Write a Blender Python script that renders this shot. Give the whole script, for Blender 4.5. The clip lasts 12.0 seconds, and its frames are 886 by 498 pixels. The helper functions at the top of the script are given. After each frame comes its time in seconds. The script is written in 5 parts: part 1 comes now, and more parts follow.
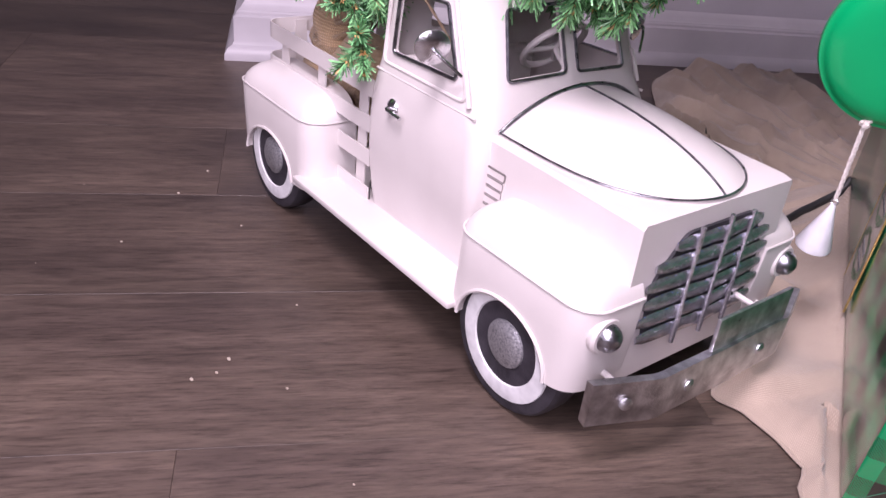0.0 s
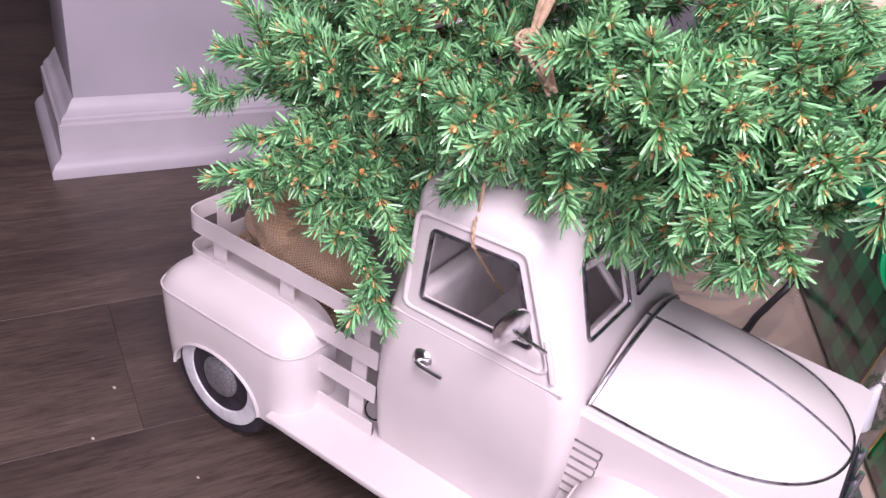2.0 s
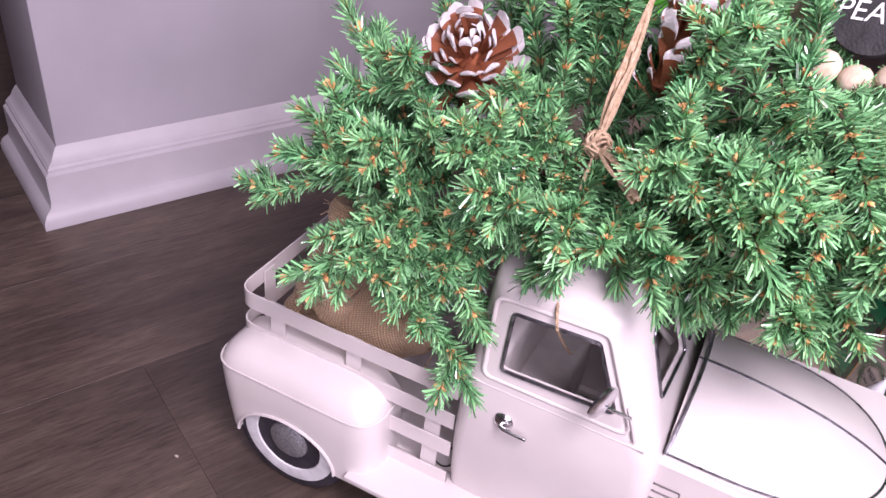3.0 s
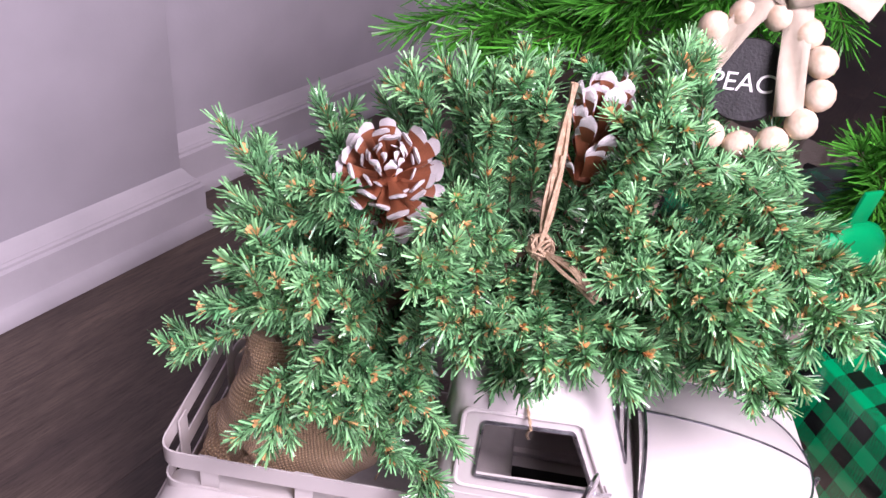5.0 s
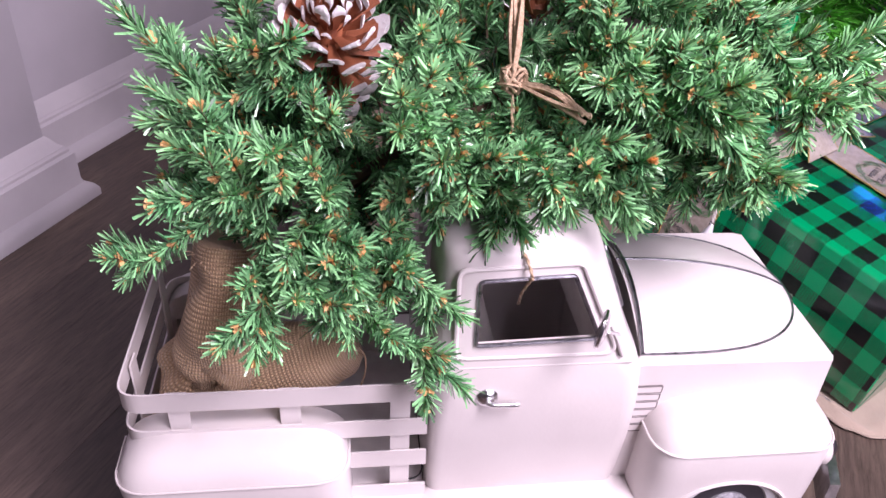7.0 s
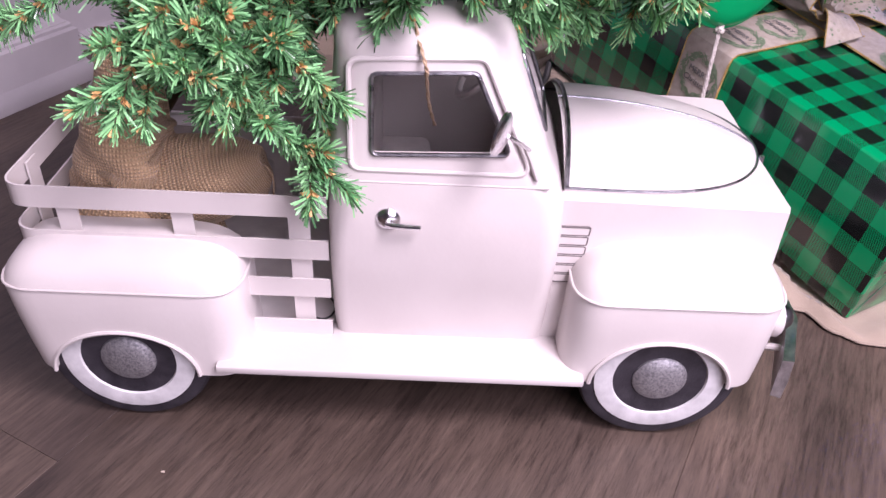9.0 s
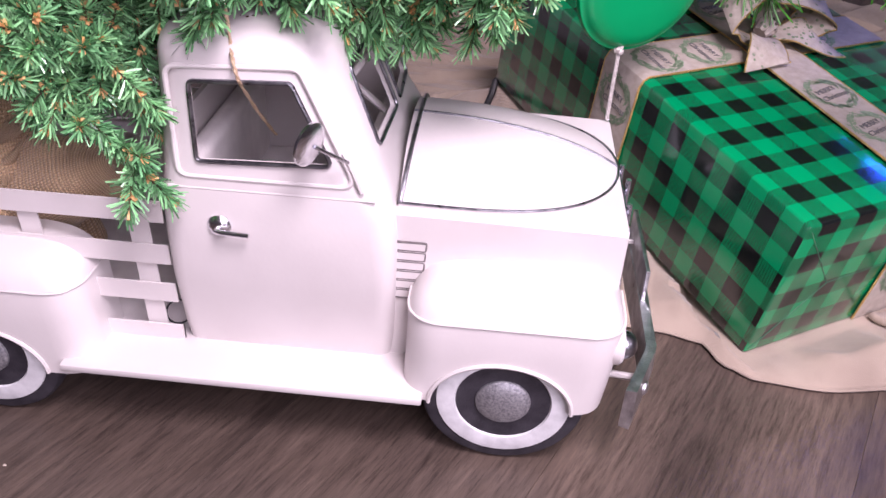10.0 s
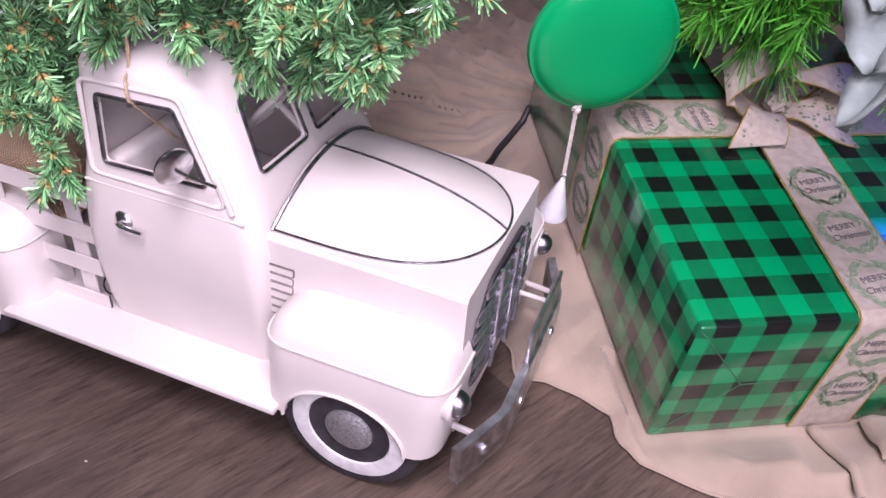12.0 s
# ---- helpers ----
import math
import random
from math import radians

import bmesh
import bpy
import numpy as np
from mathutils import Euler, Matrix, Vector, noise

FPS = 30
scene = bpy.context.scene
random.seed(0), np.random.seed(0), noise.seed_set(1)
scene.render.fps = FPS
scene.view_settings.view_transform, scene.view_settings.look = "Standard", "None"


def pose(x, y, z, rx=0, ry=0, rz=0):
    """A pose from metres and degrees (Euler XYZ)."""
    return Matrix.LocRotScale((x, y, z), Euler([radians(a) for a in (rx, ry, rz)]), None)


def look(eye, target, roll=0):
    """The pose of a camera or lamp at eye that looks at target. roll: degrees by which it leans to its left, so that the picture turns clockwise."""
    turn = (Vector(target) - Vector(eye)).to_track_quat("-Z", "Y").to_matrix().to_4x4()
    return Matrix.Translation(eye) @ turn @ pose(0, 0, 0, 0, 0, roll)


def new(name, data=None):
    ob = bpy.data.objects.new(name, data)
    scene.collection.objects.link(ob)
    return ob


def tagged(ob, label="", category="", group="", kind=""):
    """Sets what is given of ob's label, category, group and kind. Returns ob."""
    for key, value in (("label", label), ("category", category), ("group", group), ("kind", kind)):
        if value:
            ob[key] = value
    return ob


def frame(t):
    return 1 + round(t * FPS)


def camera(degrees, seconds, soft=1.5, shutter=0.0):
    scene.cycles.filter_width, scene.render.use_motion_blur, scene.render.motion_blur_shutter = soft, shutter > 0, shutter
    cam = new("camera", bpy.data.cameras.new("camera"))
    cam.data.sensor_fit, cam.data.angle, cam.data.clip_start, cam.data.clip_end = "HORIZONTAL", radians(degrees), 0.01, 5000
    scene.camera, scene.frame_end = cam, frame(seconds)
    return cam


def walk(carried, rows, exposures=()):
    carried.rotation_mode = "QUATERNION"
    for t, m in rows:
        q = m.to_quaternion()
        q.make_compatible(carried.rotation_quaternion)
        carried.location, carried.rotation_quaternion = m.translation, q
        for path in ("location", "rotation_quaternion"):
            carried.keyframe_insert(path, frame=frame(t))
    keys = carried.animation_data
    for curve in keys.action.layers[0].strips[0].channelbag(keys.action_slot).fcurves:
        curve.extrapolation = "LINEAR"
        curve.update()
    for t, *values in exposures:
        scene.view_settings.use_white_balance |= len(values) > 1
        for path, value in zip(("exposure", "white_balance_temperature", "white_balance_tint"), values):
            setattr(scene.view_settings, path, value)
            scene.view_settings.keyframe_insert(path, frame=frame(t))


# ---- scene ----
cam = camera(58.2, 12.0)
PATH = [
    (0, (0.539, -0.49, 0.424), (-0.79, 0.63, -0.564), 6.6),
    (0.5, (0.455, -0.483, 0.441), (-0.831, 0.697, -0.535), 6.7),
    (1, (0.369, -0.484, 0.471), (-0.805, 0.8, -0.516), 7.9),
    (1.5, (0.296, -0.483, 0.491), (-0.761, 0.881, -0.521), 7.8),
    (2, (0.218, -0.489, 0.546), (-0.648, 0.986, -0.49), 8.6),
    (2.5, (0.162, -0.537, 0.597), (-0.543, 1.025, -0.434), 10.5),
    (3, (0.098, -0.528, 0.645), (-0.537, 0.976, -0.511), 7.1),
    (3.5, (0.053, -0.492, 0.648), (-0.478, 1.063, -0.492), 4.6),
    (3.7, (0.046, -0.482, 0.651), (-0.408, 1.091, -0.498), 4.9),
    (5.3, (-0.068, -0.514, 0.699), (-0.156, 1.16, -0.393), 6.0),
    (5.5, (-0.091, -0.512, 0.687), (-0.162, 1.157, -0.413), 5.3),
    (6, (-0.137, -0.498, 0.661), (-0.094, 1.164, -0.45), 3.8),
    (6.5, (-0.143, -0.506, 0.631), (0.023, 1.154, -0.473), 2.4),
    (7, (-0.108, -0.518, 0.596), (0.116, 1.125, -0.523), 2.9),
    (7.5, (-0.1, -0.529, 0.541), (0.113, 1.105, -0.592), 3.6),
    (7.7, (-0.081, -0.535, 0.512), (0.077, 1.09, -0.644), 2.8),
    (9.3, (0.064, -0.554, 0.468), (0.061, 1.082, -0.681), 2.5),
    (9.5, (0.101, -0.55, 0.463), (0.077, 1.099, -0.668), 2.2),
    (10, (0.171, -0.543, 0.476), (0.056, 1.108, -0.647), 2.7),
    (10.5, (0.273, -0.54, 0.532), (0.019, 1.074, -0.62), 3.3),
    (11, (0.346, -0.493, 0.579), (0.045, 1.094, -0.601), 4.0),
    (11.5, (0.346, -0.48, 0.556), (-0.031, 1.081, -0.636), 6.2),
    (12, (0.38, -0.487, 0.542), (-0.142, 1.032, -0.649), 4.8),
]
walk(cam, [(t, look(eye, target, roll)) for t, eye, target, roll in PATH],
     [(0, 0.10), (1.0, 0.02), (2.0, -0.10), (2.5, -0.06), (3.5, 0.02), (5.5, 0.14), (6.5, 0.20), (7.0, 0.16), (9.3, 0.16), (10.5, 0.0), (11.0, -0.1), (11.5, -0.1), (12.0, -0.02)])

# ---- world, lights ----
world = bpy.data.worlds.new("room_world")
scene.world = world
world.use_nodes = True
world.node_tree.nodes["Background"].inputs[0].default_value = (0.5, 0.5, 0.6, 1)
world.node_tree.nodes["Background"].inputs[1].default_value = 0.05


def area_lamp(name, eye, target, size, watts, colour):
    d = bpy.data.lights.new(name, "AREA")
    d.shape, d.size, d.energy, d.color = "DISK", size, watts, colour
    ob = new(name, d)
    ob.matrix_world = look(eye, target)
    return ob


area_lamp("ring_light", (0.42, -0.55, 1.20), (0.06, 0.0, 0.12), 0.40, 18.5, (1.0, 0.835, 0.995))
# wide unseen fill, added for ambient and frontal brightness
area_lamp("room_fill", (0.95, -1.45, 1.28), (0.03, 0.05, 0.14), 1.5, 45.0, (0.98, 0.84, 1.05))
area_lamp("blue_light", (0.76, 0.39, 0.47), (0.45, 0.05, 0.1), 0.05, 0.35, (0.03, 0.12, 1.0))
area_lamp("blue_bulb_light", (0.635, 0.325, 0.325), (0.45, 0.12, 0.15), 0.045, 0.045, (0.03, 0.12, 1.0))


# ---- materials ----
def principled(name, rough=0.5, metal=0.0):
    m = bpy.data.materials.new(name)
    m.use_nodes = True
    b = m.node_tree.nodes["Principled BSDF"]
    b.inputs["Roughness"].default_value = rough
    b.inputs["Metallic"].default_value = metal
    return m, m.node_tree.nodes, m.node_tree.links, b


def ramp(nodes, stops):
    r = nodes.new("ShaderNodeValToRGB")
    while len(r.color_ramp.elements) < len(stops):
        r.color_ramp.elements.new(0.5)
    for e, (p, c) in zip(r.color_ramp.elements, stops):
        e.position, e.color = p, (*c, 1)
    return r


def surface(name, dark, light, scale=40, rough=0.5, metal=0.0, bump=0.1, fine=400, coat=0.0, spread=(0.3, 0.7), rough_var=0.1, island=0.0, sss=0.0):
    """Two scales of noise: patches between two colours, fine grain in the relief and gloss."""
    m, n, l, b = principled(name, rough, metal)
    tc = n.new("ShaderNodeTexCoord")
    a = n.new("ShaderNodeTexNoise")
    a.inputs["Scale"].default_value, a.inputs["Detail"].default_value = scale, 6
    f = n.new("ShaderNodeTexNoise")
    f.inputs["Scale"].default_value, f.inputs["Detail"].default_value = fine, 3
    l.new(tc.outputs["Object"], a.inputs["Vector"])
    l.new(tc.outputs["Object"], f.inputs["Vector"])
    r = ramp(n, [(spread[0], dark), (spread[1], light)])
    l.new(a.outputs["Fac"], r.inputs["Fac"])
    out = r.outputs["Color"]
    if island:
        g = n.new("ShaderNodeNewGeometry")
        hs = n.new("ShaderNodeHueSaturation")
        mp = n.new("ShaderNodeMapRange")
        mp.inputs["To Min"].default_value, mp.inputs["To Max"].default_value = 1 - island, 1 + island
        l.new(g.outputs["Random Per Island"], mp.inputs["Value"])
        l.new(mp.outputs["Result"], hs.inputs["Value"])
        l.new(out, hs.inputs["Color"])
        out = hs.outputs["Color"]
    l.new(out, b.inputs["Base Color"])
    mr = n.new("ShaderNodeMapRange")
    mr.inputs["To Min"].default_value, mr.inputs["To Max"].default_value = max(0.02, rough - rough_var), min(1, rough + rough_var)
    l.new(a.outputs["Fac"], mr.inputs["Value"])
    l.new(mr.outputs["Result"], b.inputs["Roughness"])
    bp = n.new("ShaderNodeBump")
    bp.inputs["Strength"].default_value, bp.inputs["Distance"].default_value = bump, 0.002
    l.new(f.outputs["Fac"], bp.inputs["Height"])
    l.new(bp.outputs["Normal"], b.inputs["Normal"])
    b.inputs["Coat Weight"].default_value = coat
    if sss:
        b.inputs["Subsurface Weight"].default_value = sss
        b.inputs["Subsurface Radius"].default_value = (0.004, 0.003, 0.002)
    return m


def weave(name, dark, light, scale, rough=0.9, bump=0.6, gold=0.0, shade_scale=18, use_uv=False, flat=False, contrast=0.55):
    """Plain-woven cloth: two crossing sets of threads."""
    m, n, l, b = principled(name, rough)
    tc = n.new("ShaderNodeTexCoord")
    src = tc.outputs["UV" if use_uv else "Object"]
    if flat:
        fl = n.new("ShaderNodeMapping")
        fl.inputs["Rotation"].default_value, fl.inputs["Scale"].default_value = (0, 0, 0.6), (1, 1, 0)
        l.new(src, fl.inputs["Vector"])
        src = fl.outputs[0]
    waves = []
    for axis in ("X", "Y"):
        w = n.new("ShaderNodeTexWave")
        w.bands_direction = axis
        w.inputs["Scale"].default_value, w.inputs["Distortion"].default_value = scale, 1.2
        w.inputs["Detail"].default_value, w.inputs["Detail Scale"].default_value = 2, 1.5
        l.new(src, w.inputs["Vector"])
        waves.append(w)
    mx = n.new("ShaderNodeMath")
    mx.operation = "MULTIPLY"
    l.new(waves[0].outputs["Fac"], mx.inputs[0])
    l.new(waves[1].outputs["Fac"], mx.inputs[1])
    ns = n.new("ShaderNodeTexNoise")
    ns.inputs["Scale"].default_value, ns.inputs["Detail"].default_value = shade_scale, 5
    l.new(src, ns.inputs["Vector"])
    ad = n.new("ShaderNodeMath")
    ad.operation = "MULTIPLY_ADD"
    ad.inputs[1].default_value = contrast
    l.new(mx.outputs[0], ad.inputs[0])
    half = n.new("ShaderNodeMath")
    half.operation = "MULTIPLY"
    half.inputs[1].default_value = 1.3 - contrast
    l.new(ns.outputs["Fac"], half.inputs[0])
    l.new(half.outputs[0], ad.inputs[2])
    r = ramp(n, [(0.2, dark), (0.75, light)])
    l.new(ad.outputs[0], r.inputs["Fac"])
    l.new(r.outputs["Color"], b.inputs["Base Color"])
    bp = n.new("ShaderNodeBump")
    bp.inputs["Strength"].default_value, bp.inputs["Distance"].default_value = bump, 0.0015
    l.new(mx.outputs[0], bp.inputs["Height"])
    l.new(bp.outputs["Normal"], b.inputs["Normal"])
    b.inputs["Sheen Weight"].default_value = 0.25
    b.inputs["Metallic"].default_value = gold
    return m


def plank_wood():
    m, n, l, b = principled("dark_wood_laminate", 0.42)
    tc = n.new("ShaderNodeTexCoord")
    oi = n.new("ShaderNodeObjectInfo")
    mul = n.new("ShaderNodeMath")
    mul.operation, mul.inputs[1].default_value = "MULTIPLY", 37.0
    l.new(oi.outputs["Random"], mul.inputs[0])
    off = n.new("ShaderNodeCombineXYZ")
    for k in ("X", "Y", "Z"):
        l.new(mul.outputs[0], off.inputs[k])
    add = n.new("ShaderNodeVectorMath")
    l.new(tc.outputs["Object"], add.inputs[0])
    l.new(off.outputs[0], add.inputs[1])
    mp = n.new("ShaderNodeMapping")
    mp.inputs["Scale"].default_value = (3.6, 34.0, 10.0)
    l.new(add.outputs[0], mp.inputs["Vector"])
    grain = n.new("ShaderNodeTexNoise")
    grain.inputs["Scale"].default_value, grain.inputs["Detail"].default_value, grain.inputs["Roughness"].default_value = 2.2, 9, 0.66
    grain.inputs["Distortion"].default_value = 0.7
    l.new(mp.outputs[0], grain.inputs["Vector"])
    mp2 = n.new("ShaderNodeMapping")
    mp2.inputs["Scale"].default_value = (2.0, 5.0, 5.0)
    l.new(add.outputs[0], mp2.inputs["Vector"])
    cloud = n.new("ShaderNodeTexNoise")
    cloud.inputs["Scale"].default_value, cloud.inputs["Detail"].default_value = 1.7, 5
    l.new(mp2.outputs[0], cloud.inputs["Vector"])
    fineg = n.new("ShaderNodeTexNoise")
    fineg.inputs["Scale"].default_value, fineg.inputs["Detail"].default_value, fineg.inputs["Roughness"].default_value = 9.0, 6, 0.75
    l.new(mp.outputs[0], fineg.inputs["Vector"])
    r3 = ramp(n, [(0.34, (0.55, 0.53, 0.53)), (0.50, (1.0, 1.0, 1.0)), (0.70, (1.3, 1.27, 1.24))])
    l.new(fineg.outputs["Fac"], r3.inputs["Fac"])
    r1 = ramp(n, [(0.25, (0.054, 0.042, 0.036)), (0.5, (0.086, 0.067, 0.057)), (0.75, (0.124, 0.098, 0.083))])
    l.new(grain.outputs["Fac"], r1.inputs["Fac"])
    r2 = ramp(n, [(0.3, (0.58, 0.53, 0.54)), (0.7, (1.38, 1.30, 1.20))])
    l.new(cloud.outputs["Fac"], r2.inputs["Fac"])
    mix = n.new("ShaderNodeMix")
    mix.data_type, mix.blend_type = "RGBA", "MULTIPLY"
    mix.inputs["Factor"].default_value = 1.0
    l.new(r1.outputs["Color"], mix.inputs["A"])
    l.new(r2.outputs["Color"], mix.inputs["B"])
    mixf = n.new("ShaderNodeMix")
    mixf.data_type, mixf.blend_type = "RGBA", "MULTIPLY"
    mixf.inputs["Factor"].default_value = 1.0
    l.new(mix.outputs["Result"], mixf.inputs["A"])
    l.new(r3.outputs["Color"], mixf.inputs["B"])
    mix = mixf
    hs = n.new("ShaderNodeHueSaturation")
    mr = n.new("ShaderNodeMapRange")
    mr.inputs["To Min"].default_value, mr.inputs["To Max"].default_value = 0.76, 1.20
    l.new(oi.outputs["Random"], mr.inputs["Value"])
    l.new(mr.outputs["Result"], hs.inputs["Value"])
    l.new(mix.outputs["Result"], hs.inputs["Color"])
    l.new(hs.outputs["Color"], b.inputs["Base Color"])
    rr = n.new("ShaderNodeMapRange")
    rr.inputs["To Min"].default_value, rr.inputs["To Max"].default_value = 0.33, 0.54
    l.new(grain.outputs["Fac"], rr.inputs["Value"])
    l.new(rr.outputs["Result"], b.inputs["Roughness"])
    bp = n.new("ShaderNodeBump")
    bp.inputs["Strength"].default_value, bp.inputs["Distance"].default_value = 0.25, 0.001
    l.new(fineg.outputs["Fac"], bp.inputs["Height"])
    l.new(bp.outputs["Normal"], b.inputs["Normal"])
    return m


def plaid_paper(check):
    """Buffalo check wrapping paper: stripes both ways, twill lines where one set crosses none."""
    m, n, l, b = principled("plaid_wrapping_paper", 0.17)
    uv = n.new("ShaderNodeTexCoord")
    wob = n.new("ShaderNodeTexNoise")
    wob.inputs["Scale"].default_value = 25
    l.new(uv.outputs["Object"], wob.inputs["Vector"])
    sep = n.new("ShaderNodeSeparateXYZ")
    l.new(uv.outputs["UV"], sep.inputs[0])

    def math_node(op, a, bb=None):
        k = n.new("ShaderNodeMath")
        k.operation = op
        for i, v in enumerate((a, bb)):
            if v is None:
                continue
            if isinstance(v, (int, float)):
                k.inputs[i].default_value = v
            else:
                l.new(v, k.inputs[i])
        return k.outputs[0]

    def stripe(s):
        return math_node("GREATER_THAN", math_node("FRACT", math_node("MULTIPLY", s, 1 / (2 * check))), 0.5)
    sx, sy = stripe(sep.outputs["X"]), stripe(sep.outputs["Y"])
    both = math_node("MULTIPLY", sx, sy)
    one = math_node("SUBTRACT", math_node("MAXIMUM", sx, sy), both)
    diag = math_node("GREATER_THAN", math_node("FRACT", math_node("MULTIPLY", math_node("ADD", sep.outputs["X"], sep.outputs["Y"]), 1 / (check / 9))), 0.5)
    twill = math_node("MULTIPLY", one, diag)
    black = math_node("MAXIMUM", both, twill)
    mix = n.new("ShaderNodeMix")
    mix.data_type = "RGBA"
    mix.inputs["A"].default_value = (0.0, 0.27, 0.095, 1)
    mix.inputs["B"].default_value = (0.006, 0.008, 0.008, 1)
    b.inputs["Coat Weight"].default_value, b.inputs["Coat Roughness"].default_value = 0.7, 0.14
    l.new(black, mix.inputs["Factor"])
    l.new(mix.outputs["Result"], b.inputs["Base Color"])
    bp = n.new("ShaderNodeBump")
    bp.inputs["Strength"].default_value, bp.inputs["Distance"].default_value = 0.12, 0.004
    l.new(wob.outputs["Fac"], bp.inputs["Height"])
    l.new(bp.outputs["Normal"], b.inputs["Normal"])
    return m


WHITE = surface("cream_white_enamel", (0.61, 0.57, 0.555), (0.67, 0.63, 0.615), 14, 0.36, bump=0.05, fine=260, coat=0.12)
# dark tone painted in for the shade between the louvre ribs
CREASE_SHADE = surface("crease_shade", (0.08, 0.07, 0.07), (0.17, 0.15, 0.145), 200, 0.6)
BEDWHITE = surface("scuffed_white_paint", (0.62, 0.58, 0.57), (0.78, 0.74, 0.72), 45, 0.5, bump=0.12, fine=500)
CHROME = surface("worn_chrome", (0.55, 0.55, 0.58), (0.8, 0.8, 0.82), 220, 0.2, 1.0, bump=0.15, fine=700, rough_var=0.12)
TRIM = surface("dark_bright_metal_trim", (0.16, 0.16, 0.18), (0.42, 0.42, 0.45), 120, 0.3, 1.0, bump=0.15, fine=600)
STEEL = surface("galvanised_steel", (0.34, 0.34, 0.36), (0.80, 0.80, 0.82), 70, 0.34, 1.0, bump=0.4, fine=500, rough_var=0.15)
GRILLE = surface("burnt_cut_steel", (0.36, 0.36, 0.40), (0.70, 0.70, 0.76), 150, 0.24, 0.92, bump=0.30, fine=500)
# near-black that paints the shade inside the grille
OPENING_SHADE = surface("opening_shade", (0.012, 0.012, 0.016), (0.03, 0.028, 0.034), 60, 0.7)
RUBBER = surface("black_rubber", (0.016, 0.014, 0.02), (0.04, 0.036, 0.045), 80, 0.6, bump=0.2)
WHITEWALL = surface("whitewall_paint", (0.55, 0.55, 0.56), (0.72, 0.72, 0.73), 90, 0.55, bump=0.1)
HUB = surface("brushed_hub_metal", (0.22, 0.22, 0.24), (0.5, 0.5, 0.52), 500, 0.5, 0.75, bump=0.25, fine=900)
NEEDLE = surface("green_pvc_needles", (0.074, 0.244, 0.100), (0.320, 0.620, 0.288), 30, 0.22, bump=0.0, island=0.75)
NEEDLE_L = surface("bright_green_long_needles", (0.045, 0.22, 0.02), (0.10, 0.40, 0.045), 22, 0.36, bump=0.0, island=0.5)
BUD = surface("orange_brown_bud_tips", (0.66, 0.36, 0.14), (0.90, 0.58, 0.27), 60, 0.6, island=0.3)
BARK = surface("brown_wire_stem", (0.04, 0.025, 0.012), (0.09, 0.06, 0.03), 90, 0.8, bump=0.4)
CONE_BROWN = surface("red_brown_cone_scale", (0.15, 0.042, 0.02), (0.36, 0.125, 0.055), 120, 0.55, bump=0.3)
CONE_WHITE = surface("white_flocked_scale_tip", (0.66, 0.62, 0.62), (0.85, 0.83, 0.84), 220, 0.8, bump=0.5)
JUTE = surface("tan_jute_twine", (0.34, 0.235, 0.145), (0.60, 0.45, 0.31), 260, 0.9, bump=0.5, fine=900)
BURLAP = weave("tan_burlap", (0.27, 0.165, 0.085), (0.70, 0.50, 0.30), 112, bump=0.9, use_uv=True)
SKIRT = weave("beige_burlap_skirt", (0.19, 0.148, 0.115), (0.49, 0.395, 0.312), 270, bump=0.35, shade_scale=9, flat=True, contrast=0.30)
RIBBON = surface("natural_linen_ribbon", (0.36, 0.31, 0.26), (0.48, 0.425, 0.37), 120, 0.7, bump=0.4, fine=900)


def printed_linen():
    """Linen with sprigs of printed green leaves."""
    m = surface("printed_linen_ribbon", (0.36, 0.31, 0.26), (0.48, 0.425, 0.37), 120, 0.7, bump=0.4, fine=900)
    n, l = m.node_tree.nodes, m.node_tree.links
    b = n["Principled BSDF"]
    base = b.inputs["Base Color"].links[0].from_socket
    tc = n.new("ShaderNodeTexCoord")
    vo = n.new("ShaderNodeTexVoronoi")
    vo.inputs["Scale"].default_value = 150
    zo = n.new("ShaderNodeTexNoise")
    zo.inputs["Scale"].default_value = 32
    l.new(tc.outputs["Object"], vo.inputs["Vector"])
    l.new(tc.outputs["Object"], zo.inputs["Vector"])
    r1 = ramp(n, [(0.28, (1, 1, 1)), (0.36, (0, 0, 0))])
    r2 = ramp(n, [(0.48, (0, 0, 0)), (0.56, (1, 1, 1))])
    l.new(vo.outputs["Distance"], r1.inputs["Fac"])
    l.new(zo.outputs["Fac"], r2.inputs["Fac"])
    mul = n.new("ShaderNodeMath")
    mul.operation = "MULTIPLY"
    l.new(r1.outputs["Color"], mul.inputs[0])
    l.new(r2.outputs["Color"], mul.inputs[1])
    mx = n.new("ShaderNodeMix")
    mx.data_type = "RGBA"
    l.new(mul.outputs[0], mx.inputs["Factor"])
    l.new(base, mx.inputs["A"])
    mx.inputs["B"].default_value = (0.12, 0.19, 0.10, 1)
    l.new(mx.outputs["Result"], b.inputs["Base Color"])
    return m


PRINT = printed_linen()
GAUZE = weave("cream_burlap_ribbon", (0.45, 0.37, 0.27), (0.70, 0.61, 0.49), 170, bump=0.5, use_uv=True)
GOLD = surface("gold_glitter_edge", (0.40, 0.27, 0.08), (0.75, 0.55, 0.22), 900, 0.35, 0.8, bump=0.8, fine=1500)
WREATH = surface("printed_green_leaves", (0.16, 0.24, 0.14), (0.30, 0.38, 0.26), 200, 0.7)
INK = surface("printed_dark_ink", (0.12, 0.12, 0.125), (0.18, 0.18, 0.18), 200, 0.7)
GREEN_GLOSS = surface("glossy_green_enamel", (0.0, 0.27, 0.088), (0.002, 0.32, 0.105), 8, 0.30, bump=0.02)
